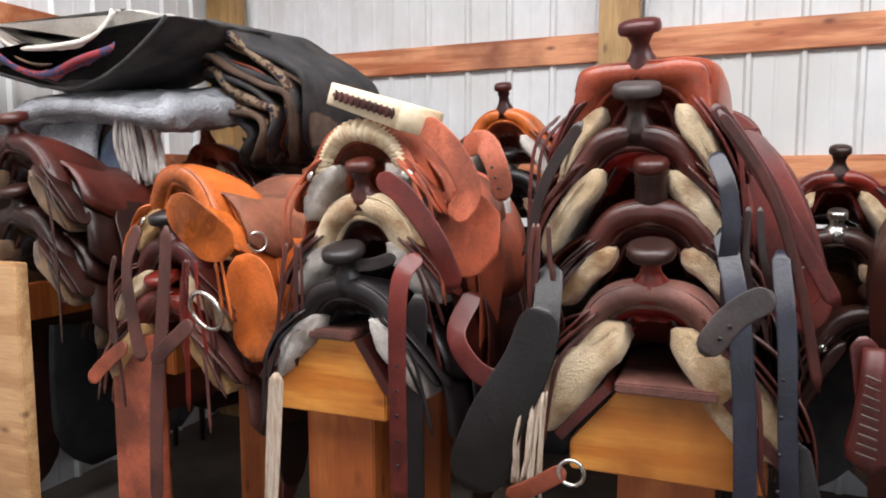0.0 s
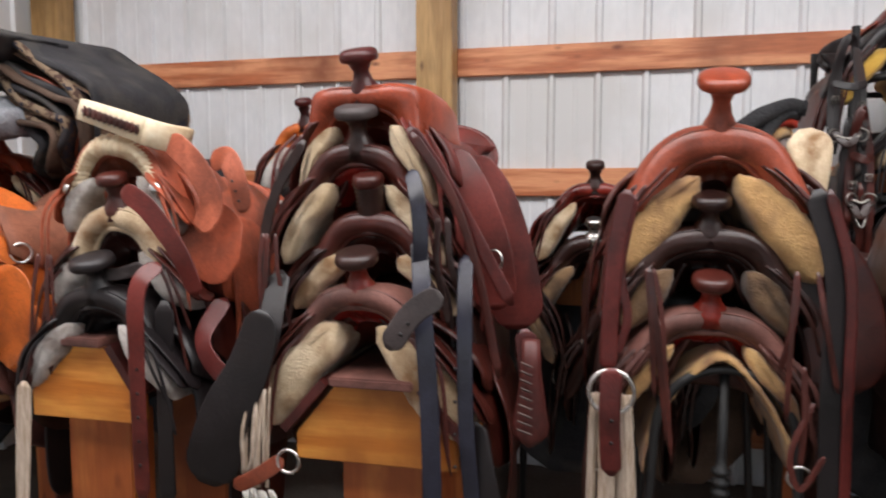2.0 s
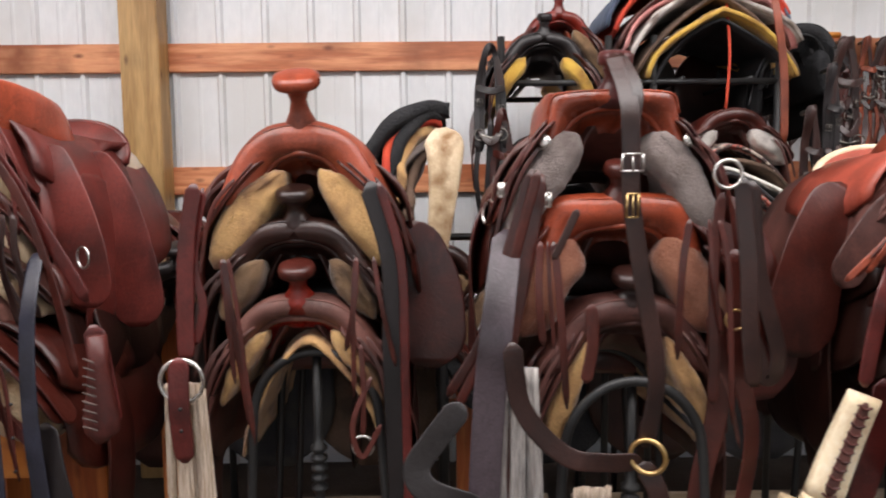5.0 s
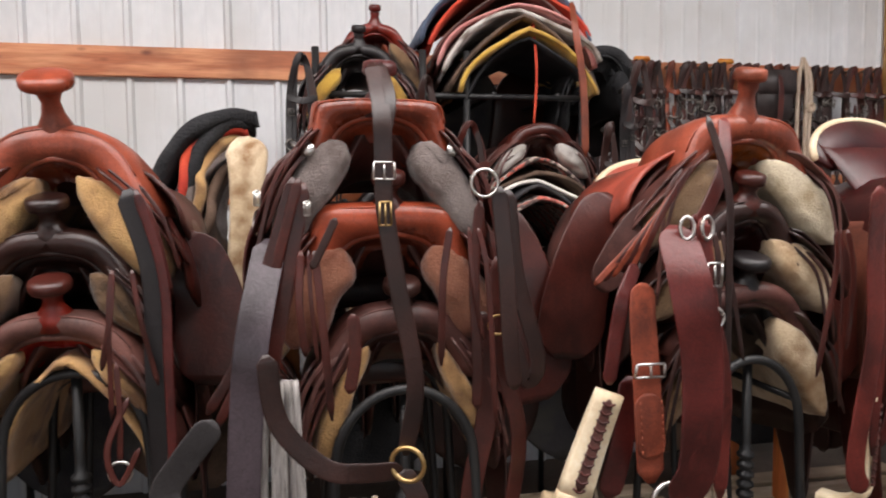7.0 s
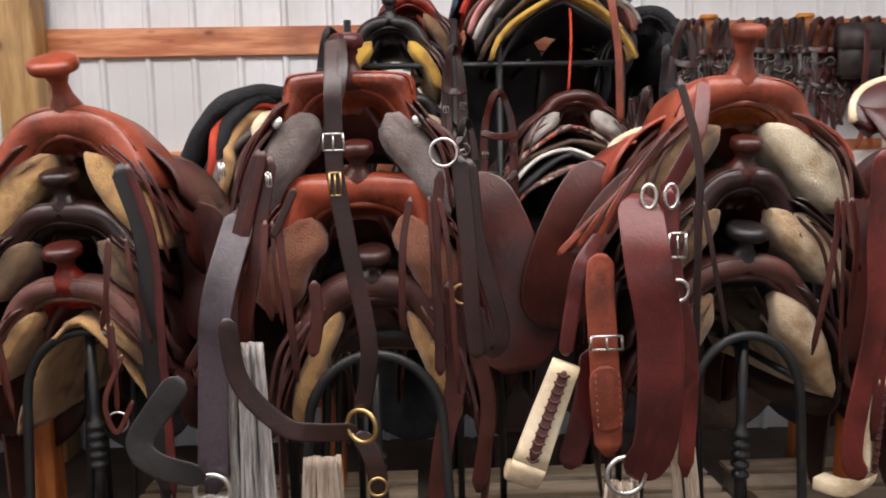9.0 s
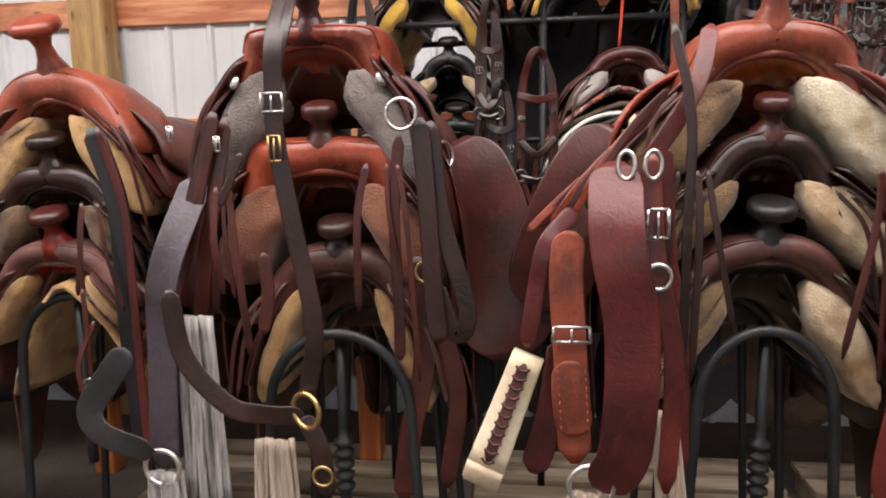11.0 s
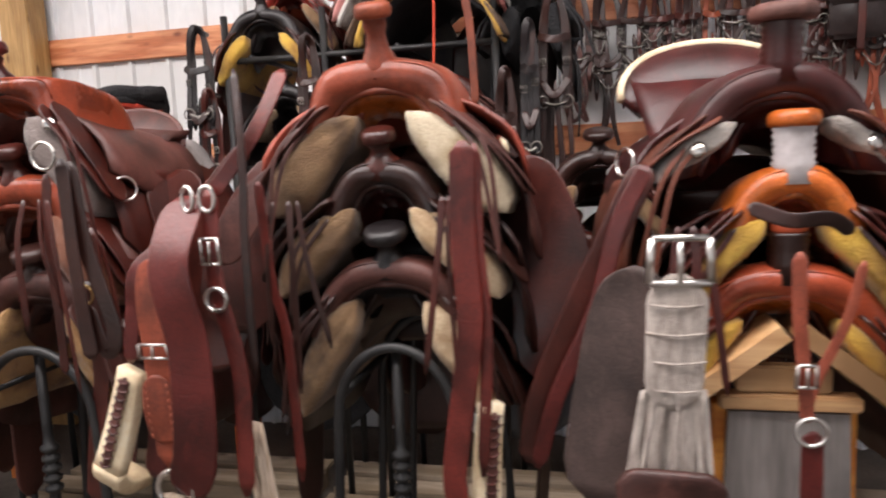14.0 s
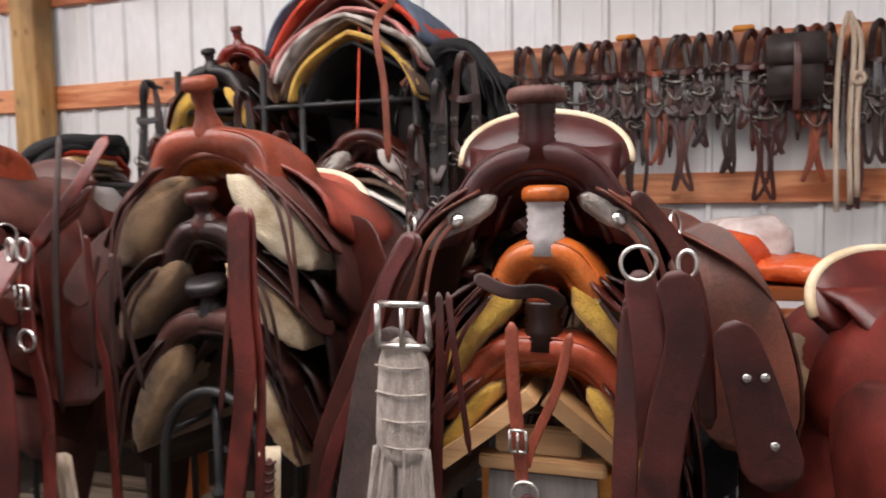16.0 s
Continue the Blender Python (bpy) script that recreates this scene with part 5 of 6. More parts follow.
straps(e1, [
    ("headstall", 0.034, DRK, [(3.125, 1.23, 1.70), (3.132, 1.14, 1.60), (3.133, 1.12, 1.50), (3.134, 1.12, 1.422), (3.156, 1.12, 1.277), (3.186, 1.12, 1.097), (3.166, 1.12, 0.958)]),
    ("headstall", 0.022, DRK, [(3.14, 1.23, 1.70), (3.15, 1.15, 1.62), (3.135, 1.125, 1.54)]),
    ("noseband", 0.038, DRK, [(2.917, 1.12, 1.161), (2.937, 1.12, 1.035), (3.015, 1.12, 0.946), (3.087, 1.12, 0.93), (3.16, 1.12, 0.931)]),
    ("noseband", 0.038, DRK, [(3.16, 1.12, 0.93), (3.19, 1.11, 0.87), (3.20, 1.11, 0.78)]),
    ("cinch_strap", 0.062, PURP, [(2.925, 1.25, 1.36), (2.893, 1.15, 1.187), (2.878, 1.15, 1.04), (2.864, 1.15, 0.80)]),
    ("stirrup", 0.052, GRY, [(2.827, 1.12, 1.046), (2.773, 1.12, 0.977), (2.739, 1.12, 0.922), (2.764, 1.12, 0.878), (2.86, 1.12, 0.845)]),
    ("latigo", 0.02, BRN, [(2.981, 1.22, 1.477), (2.945, 1.22, 1.348), (2.896, 1.22, 1.174), (2.816, 1.22, 1.0)]),
    ("latigo", 0.022, BRN, [(2.97, 1.23, 1.48), (2.925, 1.22, 1.33), (2.87, 1.22, 1.15), (2.80, 1.22, 1.03)]),
    ("latigo", 0.03, BRN, [(2.99, 1.24, 1.47), (2.955, 1.23, 1.28), (2.92, 1.23, 1.1), (2.90, 1.23, 0.9)]),
    ("latigo", 0.022, BRN, [(3.332, 1.2, 1.431), (3.319, 1.2, 1.287), (3.324, 1.2, 1.117), (3.323, 1.2, 1.013)]),
    ("latigo", 0.035, DRK, [(3.388, 1.2, 1.453), (3.405, 1.2, 1.285), (3.451, 1.2, 1.111), (3.427, 1.2, 1.066), (3.393, 1.2, 1.16)]),
    ("latigo", 0.035, DRK, [(3.37, 1.2, 1.46), (3.382, 1.19, 1.3), (3.39, 1.19, 1.15), (3.40, 1.19, 1.05)]),
    ("strap", 0.035, BRN, [(3.38, 1.25, 1.316), (3.39, 1.25, 1.103), (3.426, 1.25, 0.931), (3.401, 1.25, 0.735)]),
    ("strap", 0.045, BRN, [(3.35, 1.26, 1.20), (3.36, 1.26, 1.0), (3.33, 1.26, 0.85), (3.31, 1.26, 0.70)]),
    ("tie_strap", 0.025, BRN, [(3.076, 1.18, 1.219), (3.08, 1.18, 1.142), (3.067, 1.18, 1.065)]),
    ("tie_strap", 0.016, DRK, [(3.048, 1.17, 1.402), (3.023, 1.17, 1.35), (3.001, 1.17, 1.308)]),
    ("fender", 0.16, BRN, [(3.40, 1.52, 1.42), (3.46, 1.46, 1.28), (3.50, 1.44, 1.10), (3.52, 1.42, 0.95)]),
])
cords(e1, "cinch", (2.938, 1.17, 1.10), (2.94, 1.17, 0.72), 0.075, 14, GFL, 0.005, 0.005)
cords(e1, "cinch", (2.87, 1.14, 0.80), (2.87, 1.14, 0.6), 0.07, 9, GFL, 0.004, 0.006)
cords(e1, "cinch", (3.08, 1.17, 0.86), (3.08, 1.17, 0.6), 0.08, 9, CORD, 0.004, 0.006)
part("cinch_ring", ring_mesh((3.338, 1.19, 1.466), 0.027, 0.0036), STEEL, e1, "", True)
part("buckle", buckle_mesh((3.133, 1.113, 1.487), 0.040, 0.03, 0.002), STEEL, e1, "", True)
part("buckle", buckle_mesh((3.134, 1.113, 1.41), 0.022, 0.042, 0.002), BRASS, e1, "", True)
part("dee_ring", ring_mesh((3.373, 1.22, 1.178), 0.02, 0.003), BRASS, e1, "", True)
part("bit_ring", ring_mesh((3.168, 1.108, 0.945), 0.032, 0.005, (0.5, 1, 0)), BRASS, e1, "", True)
part("dee_ring", ring_mesh((3.196, 1.10, 0.825), 0.018, 0.003), BRASS, e1, "", True)
part("cinch_ring", ring_mesh((2.868, 1.135, 0.81), 0.035, 0.005, (0, 1, 0), 1.0), STEEL, e1, "", True)
for k in range(2):
    part("keeper", buckle_mesh((2.905 + 0.09 * k, 1.19, 1.44 - 0.02 * k), 0.010, 0.026, 0.0022), STEEL, e1, "", True)
straps(f1, [
    ("stirrup_leather", 0.03, MAR, [(3.64, 1.15, 1.30), (3.591, 1.1, 1.247), (3.575, 1.1, 1.172), (3.561, 1.1, 1.074)]),
    ("stirrup_leather", 0.05, MAR, [(3.62, 1.13, 1.08), (3.60, 1.12, 0.95), (3.57, 1.12, 0.84)]),
    ("cinch_strap", 0.055, ORGS, [(3.63, 1.10, 1.27), (3.623, 1.085, 1.20), (3.63, 1.08, 1.08), (3.641, 1.08, 0.88)]),
    ("cinch_strap", 0.062, ORGS, [(3.63, 1.074, 1.06), (3.632, 1.07, 1.0), (3.64, 1.074, 0.93)]),
    ("latigo", 0.085, MAR, [(3.70, 1.11, 1.38), (3.698, 1.04, 1.262), (3.723, 1.04, 1.114), (3.716, 1.04, 0.92), (3.674, 1.05, 0.852)]),
    ("latigo", 0.032, MARL, [(3.753, 1.1, 1.394), (3.762, 1.08, 1.231), (3.795, 1.08, 1.063), (3.789, 1.08, 0.834)]),
    ("strap", 0.016, DRK, [(3.79, 1.15, 1.60), (3.815, 1.11, 1.448), (3.813, 1.1, 1.285), (3.813, 1.1, 1.051)]),
    ("strap", 0.03, MARL, [(3.86, 1.20, 1.60), (3.83, 1.15, 1.50), (3.78, 1.12, 1.42), (3.75, 1.11, 1.38)]),
    ("latigo", 0.045, MARL, [(4.197, 1.15, 1.455), (4.192, 1.15, 1.286), (4.197, 1.15, 1.122), (4.16, 1.15, 0.86), (4.182, 1.15, 0.783)]),
    ("latigo", 0.022, MARL, [(4.215, 1.16, 1.45), (4.215, 1.16, 1.286), (4.225, 1.16, 1.122), (4.21, 1.16, 0.86)]),
    ("tie_strap", 0.02, MARL, [(3.795, 1.2, 1.399), (3.80, 1.2, 1.311), (3.81, 1.2, 1.198), (3.832, 1.2, 1.095), (3.842, 1.2, 0.809)]),
    ("jockey_flap", 0.08, BRNP, [(3.82, 1.36, 1.42), (3.75, 1.34, 1.38), (3.69, 1.32, 1.32), (3.63, 1.31, 1.23)]),
    ("fender", 0.13, BRN, [(3.74, 1.48, 1.44), (3.67, 1.44, 1.33), (3.62, 1.42, 1.20), (3.60, 1.42, 1.05)]),
    ("fender", 0.14, BRN, [(4.24, 1.50, 1.42), (4.30, 1.46, 1.28), (4.33, 1.44, 1.10), (4.33, 1.42, 0.95)]),
])
for k in range(6):
    part("saddle_string", ribbon([(3.80 - 0.006 * k, 1.22, 1.50 - 0.01 * k), (3.74 - 0.01 * k, 1.19, 1.44 - 0.012 * k), (3.69 - 0.014 * k, 1.17, 1.37 - 0.01 * k), (3.66 - 0.02 * k, 1.17, 1.30 - 0.008 * k)], 0.014, 0.004, seed=k), SORR if k % 2 else BRN, f1, "", True)
cords(f1, "cinch", (3.79, 1.12, 0.96), (3.82, 1.12, 0.66), 0.04, 8, CORD, 0.004, 0.005)
cords(f1, "cinch", (3.66, 1.06, 0.84), (3.66, 1.06, 0.62), 0.07, 10, CORD, 0.004, 0.005)
part("cinch_ring", ring_mesh((3.665, 1.05, 0.855), 0.036, 0.005), STEEL, f1, "", True)
part("buckle", buckle_mesh((3.632, 1.072, 1.105), 0.062, 0.026), STEEL, f1, "", True)
part("dee_ring", ring_mesh((3.715, 1.09, 1.375), 0.022, 0.004, (0.3, 1, 0), 0.6), STEEL, f1, "", True)
part("dee_ring", ring_mesh((3.755, 1.085, 1.375), 0.022, 0.004, (-0.2, 1, 0), 0.6), STEEL, f1, "", True)
part("buckle", buckle_mesh((3.762, 1.072, 1.285), 0.034, 0.045), STEEL, f1, "", True)
part("dee_ring", ring_mesh((3.765, 1.072, 1.20), 0.02, 0.004), STEEL, f1, "", True)


def stirrup(parent, m, width=0.062, height=0.21, lace=True):
    """Flat rawhide-bound stirrup: a bent band with a laced seam; z runs along its side."""
    bm = bmesh.new()
    w = width / 2
    ring = [(-w, -0.010), (-w * 0.9, -0.014), (w * 0.9, -0.014), (w, -0.010), (w, 0.010), (w * 0.9, 0.014), (-w * 0.9, 0.014), (-w, 0.010)]
    rows = []
    for k in range(9):
        f = k / 8
        rows.append([Vector((px * (0.86 + 0.22 * f), py + 0.006 * math.sin(3 * f), -height * f)) for px, py in ring])
    loft(rows, bm=bm)
    bend = []
    for k in range(7):
        a = math.pi / 2 * k / 6
        bend.append([Vector((px * 1.08, 0.06 - 0.06 * math.cos(a) + py * math.cos(a), -height - 0.05 * math.sin(a) + py * math.sin(a))) for px, py in ring])
    bend.append([Vector((px * 1.08, 0.09, -height - 0.05 + py)) for px, py in ring])
    loft(bend, bm=bm)
    bm.transform(m)
    band = part("stirrup", bm, RAW, parent, "cream rawhide stirrup with brown lacing", True)
    if lace:
        for k in range(11):
            z = -0.02 - (height - 0.035) * k / 10
            bm = tube([(-0.012, -0.0165, z), (0.0, -0.019, z - 0.005), (0.012, -0.0165, z + 0.002)], 0.0028, 6, 3)
            bm.transform(m)
            part("lace", bm, BRN, band, "", False).matrix_world = PLACE[parent].inverted()
        bm = ribbon([(0, -0.0155, -0.012), (0, -0.0165, -height / 2), (0, -0.0155, -height + 0.012)], 0.020, 0.003)
        bm.transform(m)
        part("lace_seam", bm, BRNP, band, "", False).matrix_world = PLACE[parent].inverted()
    return band


stirrup(f1, pose(3.563, 1.10, 1.06, 0, 20, 0) @ pose(0, 0, 0, 0, 0, -8))
stirrup(f1, pose(4.225, 1.18, 0.99, 0, 4, 0) @ pose(0, 0, 0, 0, 0, 35), 0.05)
stirrup(b1, pose(0.985, 1.33, 1.655, 0, -72, 0) @ pose(0, 0, 0, 0, 0, 0), 0.06, 0.19)

straps(g1, [
    ("tie_strap", 0.022, TANR, [(4.711, 1.12, 1.265), (4.713, 1.12, 1.165), (4.721, 1.12, 1.073), (4.727, 1.12, 0.999)]),
    ("tie_strap", 0.016, TANR, [(4.803, 1.13, 1.249), (4.781, 1.13, 1.157), (4.744, 1.13, 1.071), (4.73, 1.13, 1.023)]),
    ("tie_strap", 0.034, MAR, [(4.735, 1.12, 0.985), (4.735, 1.12, 0.9), (4.735, 1.12, 0.7)]),
    ("latigo", 0.05, MARD, [(4.904, 1.15, 1.348), (4.922, 1.13, 1.224), (4.931, 1.14, 1.081), (4.947, 1.16, 1.208), (4.942, 1.17, 1.33)]),
    ("latigo", 0.06, MARD, [(4.954, 1.12, 1.351), (4.974, 1.12, 1.25), (4.947, 1.12, 1.111), (4.924, 1.12, 0.9)]),
    ("latigo", 0.04, MARD, [(4.90, 1.17, 1.30), (4.89, 1.15, 1.15), (4.885, 1.14, 1.0), (4.88, 1.14, 0.85)]),
    ("fender", 0.062, MARD, [(5.035, 1.15, 1.273), (5.068, 1.15, 1.172), (5.108, 1.15, 1.02)]),
    ("stirrup_leather", 0.05, BRN, [(4.50, 1.27, 1.40), (4.464, 1.25, 1.329), (4.391, 1.25, 1.175), (4.313, 1.25, 0.99), (4.285, 1.25, 0.85)]),
    ("stirrup_leather", 0.03, MAR, [(4.50, 1.25, 1.40), (4.45, 1.23, 1.30), (4.41, 1.23, 1.15), (4.34, 1.23, 0.99), (4.30, 1.23, 0.85)]),
    ("fender", 0.11, GRYB, [(4.49, 1.2, 1.23), (4.455, 1.2, 1.10), (4.42, 1.2, 0.80)]),
    ("tie_strap", 0.024, DRK, [(4.643, 1.15, 1.333), (4.70, 1.14, 1.311), (4.756, 1.14, 1.312), (4.792, 1.15, 1.29)]),
    ("tie_strap", 0.03, BRN, [(4.894, 1.2, 1.469), (4.963, 1.2, 1.378), (4.998, 1.2, 1.271), (5.012, 1.2, 1.09)]),
    ("fender", 0.13, SKB, [(4.98, 1.50, 1.40), (5.05, 1.44, 1.28), (5.09, 1.42, 1.12), (5.08, 1.42, 0.98)]),
])
strap_part(g1, "skirt_flap", 0.38, SKB, [(4.92, 1.64, 1.43), (5.03, 1.63, 1.37), (5.13, 1.62, 1.22), (5.17, 1.62, 0.92)], 8, 0.007, face=(1, 0, 0.7))
strap_part(g1, "cinch", 0.092, MOH, [(4.535, 1.1, 1.235), (4.532, 1.1, 1.14), (4.528, 1.1, 1.02)], 3, 0.014)
cords(g1, "cinch_strings", (4.528, 1.1, 1.05), (4.522, 1.1, 0.87), 0.115, 22, MOH, 0.003, 0.0045)
for k in range(4):
    part("cinch_band", tube([(4.486, 1.092, 1.19 - 0.045 * k), (4.53, 1.088, 1.186 - 0.045 * k), (4.576, 1.092, 1.19 - 0.045 * k)], 0.002, 6, 3), MOH, g1, "", True)
part("cinch_cover", ribbon([(4.44, 1.09, 0.885), (4.52, 1.08, 0.892), (4.605, 1.09, 0.885)], 0.075, 0.02), BRNP, g1, "", True)
part("buckle", buckle_mesh((4.537, 1.092, 1.258), 0.092, 0.07, 0.0065), STEEL, g1, "", True)
part("cinch_ring", ring_mesh((4.905, 1.13, 1.36), 0.026, 0.0036), STEEL, g1, "", True)
part("dee_ring", ring_mesh((4.975, 1.13, 1.36), 0.02, 0.004, (0.3, 1, 0), 0.7), STEEL, g1, "", True)
part("buckle", buckle_mesh((4.722, 1.112, 1.075), 0.028, 0.036), STEEL, g1, "", True)
part("cinch_ring", ring_mesh((4.732, 1.115, 0.985), 0.022, 0.0035), STEEL, g1, "", True)
for px, pz in ((5.06, 1.19), (5.085, 1.192), (5.10, 1.09)):
    bm = lathe([(0.001, 0.003), (0.006, 0.002), (0.008, -0.001), (0.001, -0.001)], 12)
    bm.transform(Matrix.Translation((px, 1.143, pz)) @ Matrix.Rotation(radians(90), 4, 'X'))
    part("rivet", bm, STEEL, g1, "", True)

# ---- bridles on the wall ----
def bridle(x, drop, material, seed, label, y=3.36, z=2.14):
    rnd = random.Random(seed)
    ob = thing("bridle", pose(x, y, z), label, "bridle", "bridles hanging on the wall")
    w = rnd.uniform(0.018, 0.055)
    part("peg", tube([(0, 0.04, 0.0), (0, -0.02, 0.006)], 0.008, 6, 1), AGED, ob)
    for k in range(3):
        e = rnd.uniform(-0.012, 0.012)
        part("headstall", ribbon([(-w + e, -0.03 - 0.014 * k, -drop * rnd.uniform(0.45, 0.8)), (-w * 0.9 + e, -0.03, -0.14), (-w * 0.5, -0.025 - 0.014 * k, -0.02), (0, -0.02 - 0.014 * k, 0.012), (w * 0.5, -0.025, -0.02), (w * 0.9 - e, -0.03, -0.14), (w - e, -0.03 - 0.014 * k, -drop * rnd.uniform(0.45, 0.8))], 0.023, 0.005, seed=seed + k), material if k else DRK, ob)
    part("browband", ribbon([(-w * 1.3, -0.05, -0.13), (0, -0.085, -0.15), (w * 1.3, -0.05, -0.135)], 0.026, 0.005, seed=seed), material, ob)
    part("noseband", ribbon([(-w * 1.1, -0.05, -0.28), (0, -0.075, -0.33), (w * 1.2, -0.05, -0.27)], 0.024, 0.005, seed=seed), DRK, ob)
    bz = -drop * 0.5
    for sgn in (-1, 1):
        part("bit_ring", ring_mesh((sgn * w, -0.06, bz), 0.02, 0.003, (0.4 * sgn, 1, 0)), AGED, ob)
        part("rein", ribbon([(sgn * w, -0.05, bz), (sgn * w * 0.6 + rnd.uniform(-0.04, 0.04), -0.06, bz - drop * 0.25), (sgn * w * 0.8, -0.05, -drop), (rnd.uniform(-0.03, 0.03), -0.05, -drop * 0.82), (0, -0.05, -drop * 0.4)], 0.018, 0.005, seed=seed + 9), material, ob)
        part("buckle", buckle_mesh((sgn * w * 0.95, -0.05, -0.18 - rnd.uniform(0, 0.05)), 0.02, 0.022, 0.002), AGED, ob)
    part("bit", tube([(-w, -0.06, bz), (0, -0.065, bz - 0.012), (w, -0.06, bz)], 0.006, 6, 3), AGED, ob)
    if rnd.random() < 0.5:
        part("curb_chain", tube([(-w, -0.06, bz - 0.03), (0, -0.08, bz - 0.09), (w, -0.06, bz - 0.03)], 0.004, 5, 4), AGED, ob)
    return ob


xs = [4.30, 4.34, 4.43, 4.47, 4.58, 4.66, 4.70, 4.79, 4.83, 4.91, 5.00, 5.03, 5.10, 5.17, 5.21, 5.30, 5.36, 5.41, 5.49, 5.55, 5.60, 5.70, 5.78, 5.84, 5.93, 6.02, 6.12, 6.18, 6.55, 6.7]
mats = [DRK, BRN, DRK, BRNP, DRK, BRN, DRK, TAN, BRN, DRK]
for i, bx in enumerate(xs):
    bridle(bx, 0.26 + 0.5 * ((i * 0.618) % 1.0), mats[(i * 3) % 10], 100 + i, ("dark brown", "worn brown", "black", "dusty brown")[i % 4] + " leather bridle with bit and reins")
rope = thing("coiled_rope", pose(5.66, 3.3, 2.16), "cream cotton lead rope hanging doubled on the wall", "rope")
for k, dx in enumerate((-0.03, 0.02, 0.045)):
    part("strand", tube([(dx, -0.03, -0.78 + 0.03 * k), (dx - 0.01, -0.035, -0.4), (dx, -0.03, -0.1), (0.0, -0.02, 0.03)], 0.011, 8, 5), CORD, rope)
part("knot", ring_mesh((0.035, -0.045, -0.24), 0.02, 0.012), CORD, rope)
for k, (hx, hz) in enumerate(((4.78, 2.172), (5.28, 2.172))):
    bm = box(hx - 0.045, hx + 0.045, 3.40, 3.43, hz, hz + 0.028, 0.006)
    tagged(part("wooden_peg_block", bm, PINE, None), "small orange wooden block on the girt", "block", "wall blocks")
pan = thing("leather_pouch", pose(5.46, 3.3, 2.08), "black leather saddlebag flap hung among bridles", "saddlebag")
part("pouch", box(-0.105, 0.105, -0.09, -0.035, -0.235, 0.0, 0.018), GRYL, pan)
part("flap", box(-0.11, 0.11, -0.105, -0.02, -0.10, 0.03, 0.012), GRYL, pan)
part("strap", ribbon([(0, -0.105, 0.0), (0, -0.12, -0.12), (0, -0.105, -0.30)], 0.03, 0.005), BRN, pan)
# tack hanging from the tall rack's ends
for i, (bx, by, bz, dp) in enumerate(((2.98, 2.42, 1.93, 0.6), (3.42, 2.40, 1.86, 0.7), (3.58, 2.40, 1.70, 0.8), (4.20, 2.40, 1.85, 0.8), (4.12, 2.38, 1.70, 0.7), (3.02, 2.40, 1.70, 0.55), (3.46, 2.38, 1.60, 0.7), (4.28, 2.46, 1.95, 0.7))):
    bridle(bx, dp, (BLK, DRK, BRN)[i % 3], 300 + i, "black leather bridle hanging from the tall rack", by, bz)
hang = thing("hanging_strap", pose(3.98, 2.36, 1.95), "tan leather strap hanging from tented pads", "strap")
part("strap", ribbon([(0.03, 0.10, 0.24), (0.0, -0.01, 0.12), (0.03, -0.02, -0.1), (0.04, -0.02, -0.36)], 0.028, 0.006), TAN, hang)
cordr = thing("red_cord", pose(3.86, 2.46, 1.92), "thin red cord hanging under tented pads", "cord")
part("cord", tube([(0, 0.02, 0.19), (0.004, -0.01, 0.0), (-0.006, -0.01, -0.2)], 0.005, 6, 4), REDF, cordr)

# ---- bag and boxes at the far end ----
shelf = thing("side_bench", pose(5.05, 2.45, 0), "plain wooden bench behind the saddles", "bench")
part("top", box(-0.1, 0.75, 0, 0.45, 1.12, 1.16), PINEV, shelf, flat=True)
for px in (-0.08, 0.68):
    for py in (0.02, 0.38):
        part("leg", box(px, px + 0.05, py, py + 0.05, 0, 1.118), PINEV, shelf, flat=True)


def bag(m, sx, sy, sz, material, label, seed):
    bm = bmesh.new()
    bmesh.ops.create_icosphere(bm, subdivisions=4, radius=1)
    for v in bm.verts:
        c = v.co
        v.co = Vector((sx * math.copysign(abs(c.x) ** 0.7, c.x), sy * math.copysign(abs(c.y) ** 0.7, c.y), sz * math.copysign(abs(c.z) ** 0.7, c.z) + sz))
    rough_up(bm, 0.022, 9, seed)
    rough_up(bm, 0.008, 30, seed)
    ob = part("plastic_bag", bm, material, None)
    ob.matrix_world = m
    return tagged(ob, label, "bag")


bag(pose(5.14, 2.62, 1.165), 0.14, 0.12, 0.085, PLAST, "crumpled red plastic bag on a bench", 1)
bag(pose(5.22, 2.72, 1.165, 0, 0, 20), 0.16, 0.10, 0.11, BAGW, "crumpled clear plastic bag on a bench", 2)
bag(pose(5.36, 2.56, 1.165, 0, 0, -12), 0.13, 0.08, 0.045, PLAST, "flat orange-red bag on a bench", 3)

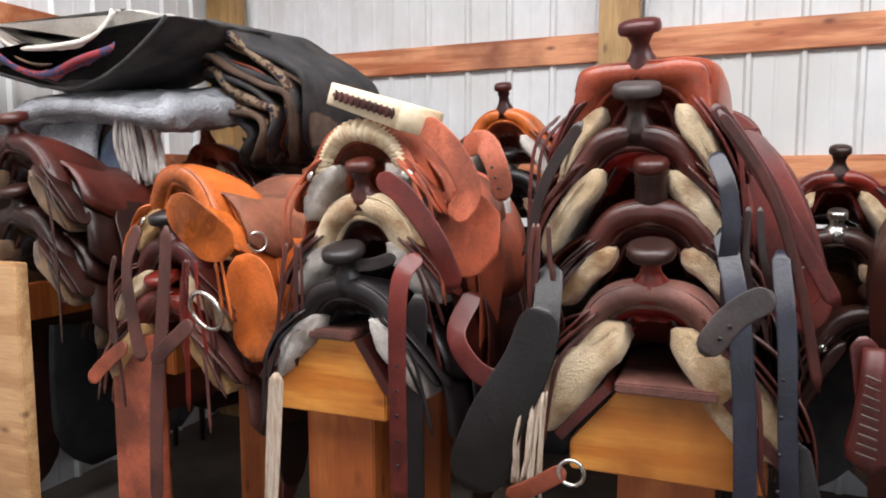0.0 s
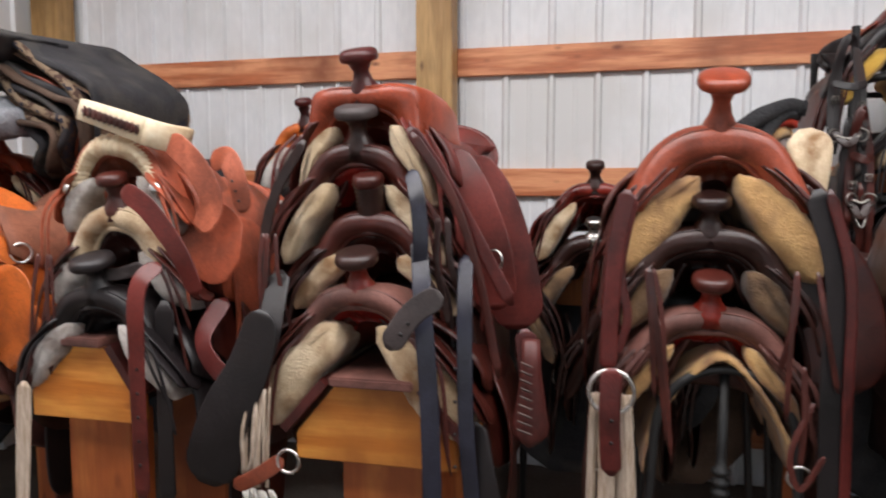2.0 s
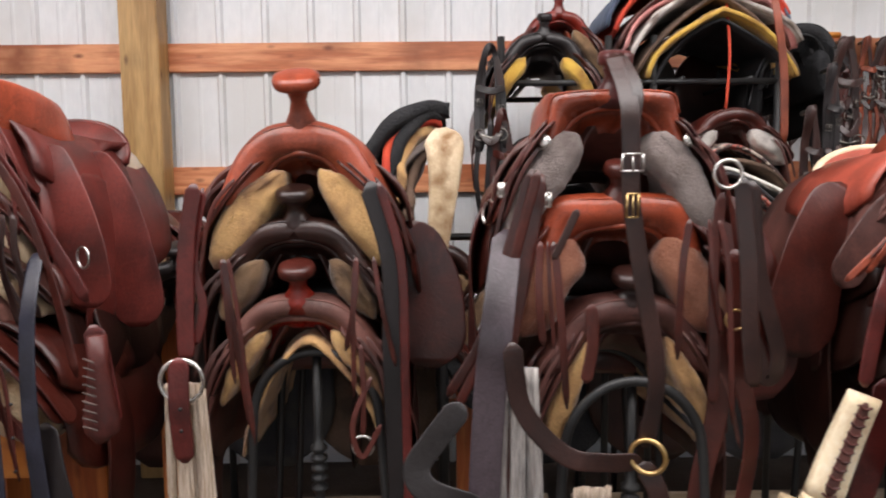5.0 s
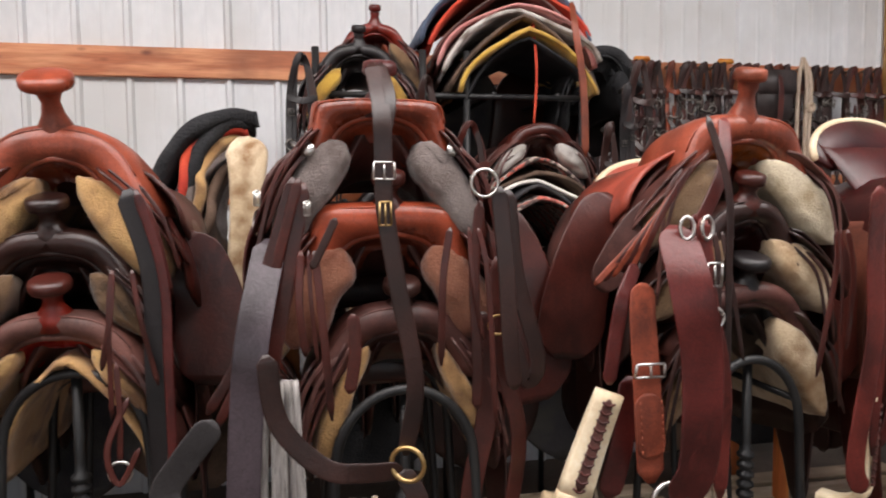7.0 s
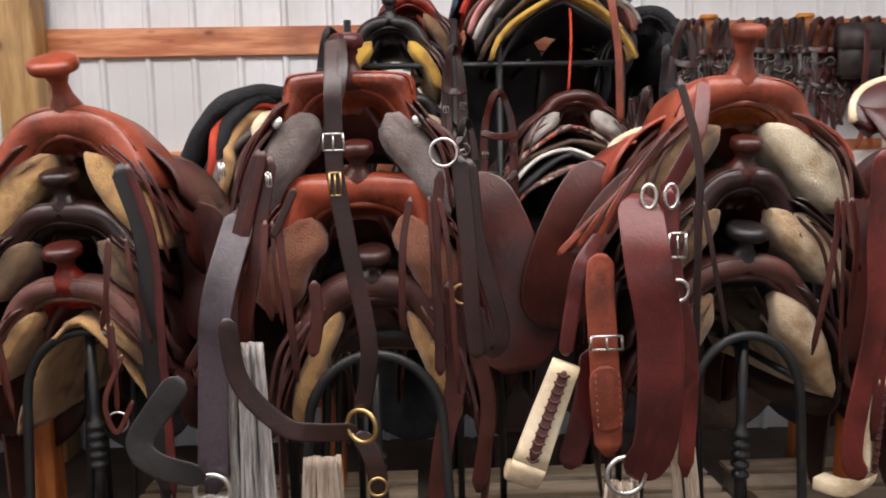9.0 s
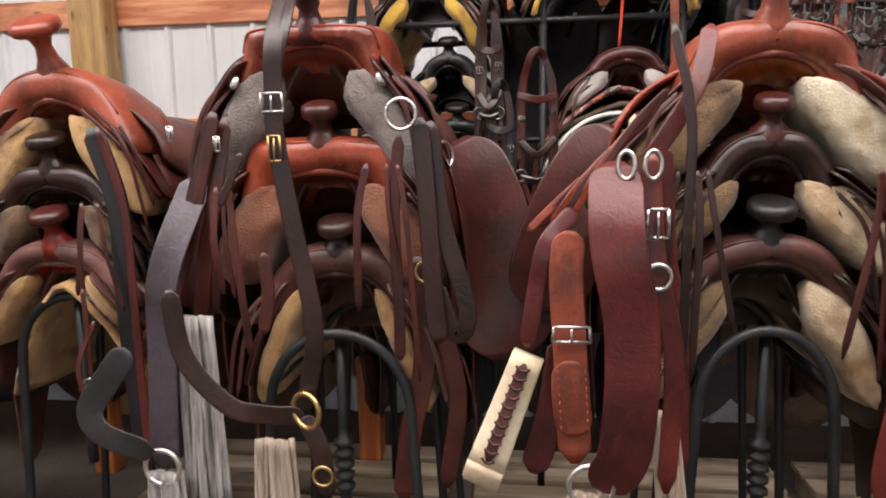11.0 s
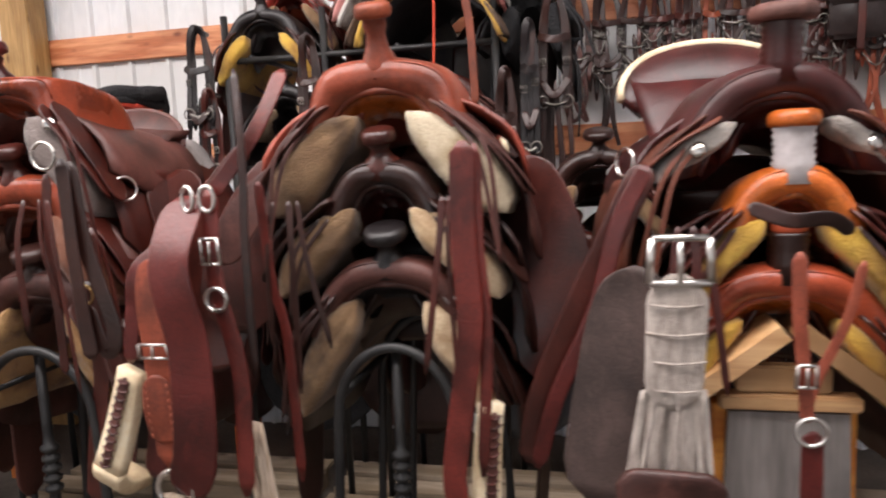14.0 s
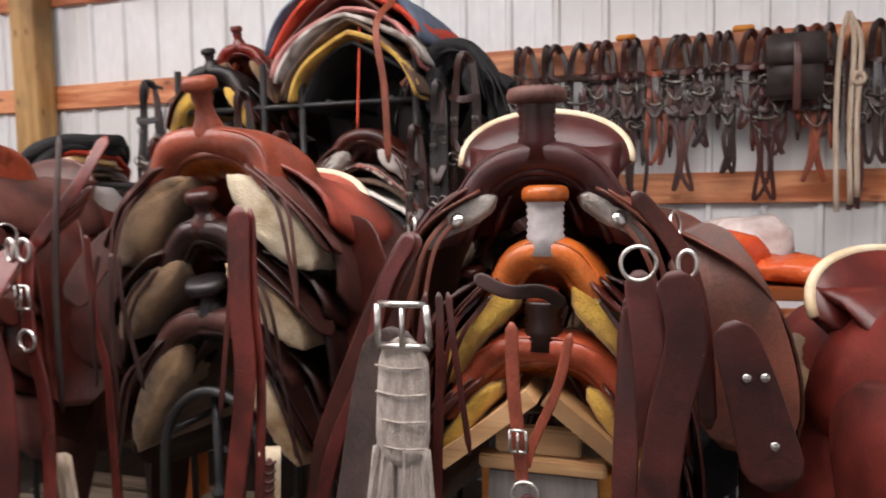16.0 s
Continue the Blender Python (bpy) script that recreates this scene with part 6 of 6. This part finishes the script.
saddle(4.42, 2.2, 1.44, "dark brown saddle beneath the hanging bridles", fork=DRK, seat=DRK, skirt=BRN, fl=FLB, hh=0.04, group=R)
saddle(4.88, 2.15, 1.34, "dark saddle beneath the hanging bridles", fork=BRN, seat=DRK, skirt=DRK, fl=FLB, hh=0.04, group=R)
# small tack details on the front row
for ob, x, y, z, mt in ((c1, 1.50, 1.29, 1.36, BRN), (c1, 1.90, 1.29, 1.40, DRK), (d1, 2.31, 1.33, 1.30, BRN), (d1, 2.62, 1.34, 1.30, BRN), (e1, 2.99, 1.20, 1.34, BRN), (e1, 3.30, 1.20, 1.38, BRN), (f1, 3.84, 1.21, 1.36, DRK), (f1, 4.16, 1.21, 1.36, BRN), (g1, 4.56, 1.19, 1.30, MARD), (g1, 4.90, 1.20, 1.30, MARD), (b1, 0.90, 1.28, 1.30, BRN), (a1, 0.36, 1.26, 1.25, BRN), (a1, 0.60, 1.26, 1.25, RED)):
    rnd = random.Random(int(x * 100))
    for k in range(3):
        dx = rnd.uniform(-0.03, 0.03)
        part("saddle_string", ribbon([(x + dx, y, z), (x + dx * 1.6, y - 0.012, z - 0.10), (x + dx * 2 + rnd.uniform(-0.03, 0.03), y - 0.006, z - rnd.uniform(0.2, 0.42))], rnd.uniform(0.008, 0.016), 0.003, seed=k), mt, ob, "", True)
wire = thing("wire_hook", pose(2.62, 1.30, 0.0), "small nickel ring hanging from a saddle", "ring")
part("ring", ring_mesh((0, 0, 0.90), 0.022, 0.003), STEEL, wire)
part("thong", ribbon([(0, 0.0, 1.12), (0.004, -0.004, 1.02), (0, 0, 0.92)], 0.012, 0.003), BRN, wire)

# stitching along the broad straps
def stitches(ob, a, b, n, off):
    a, b = Vector(a), Vector(b)
    for i in range(n):
        c, d = a.lerp(b, (i + 0.2) / n), a.lerp(b, (i + 0.75) / n)
        part("stitch", tube([c + Vector((off, 0, 0)), d + Vector((off, 0, 0))], 0.0011, 4, 1, raw=True), TANL, ob, "", True)


for off in (-0.022, 0.022):
    stitches(f1, (3.632, 1.066, 1.05), (3.639, 1.066, 0.94), 8, off)
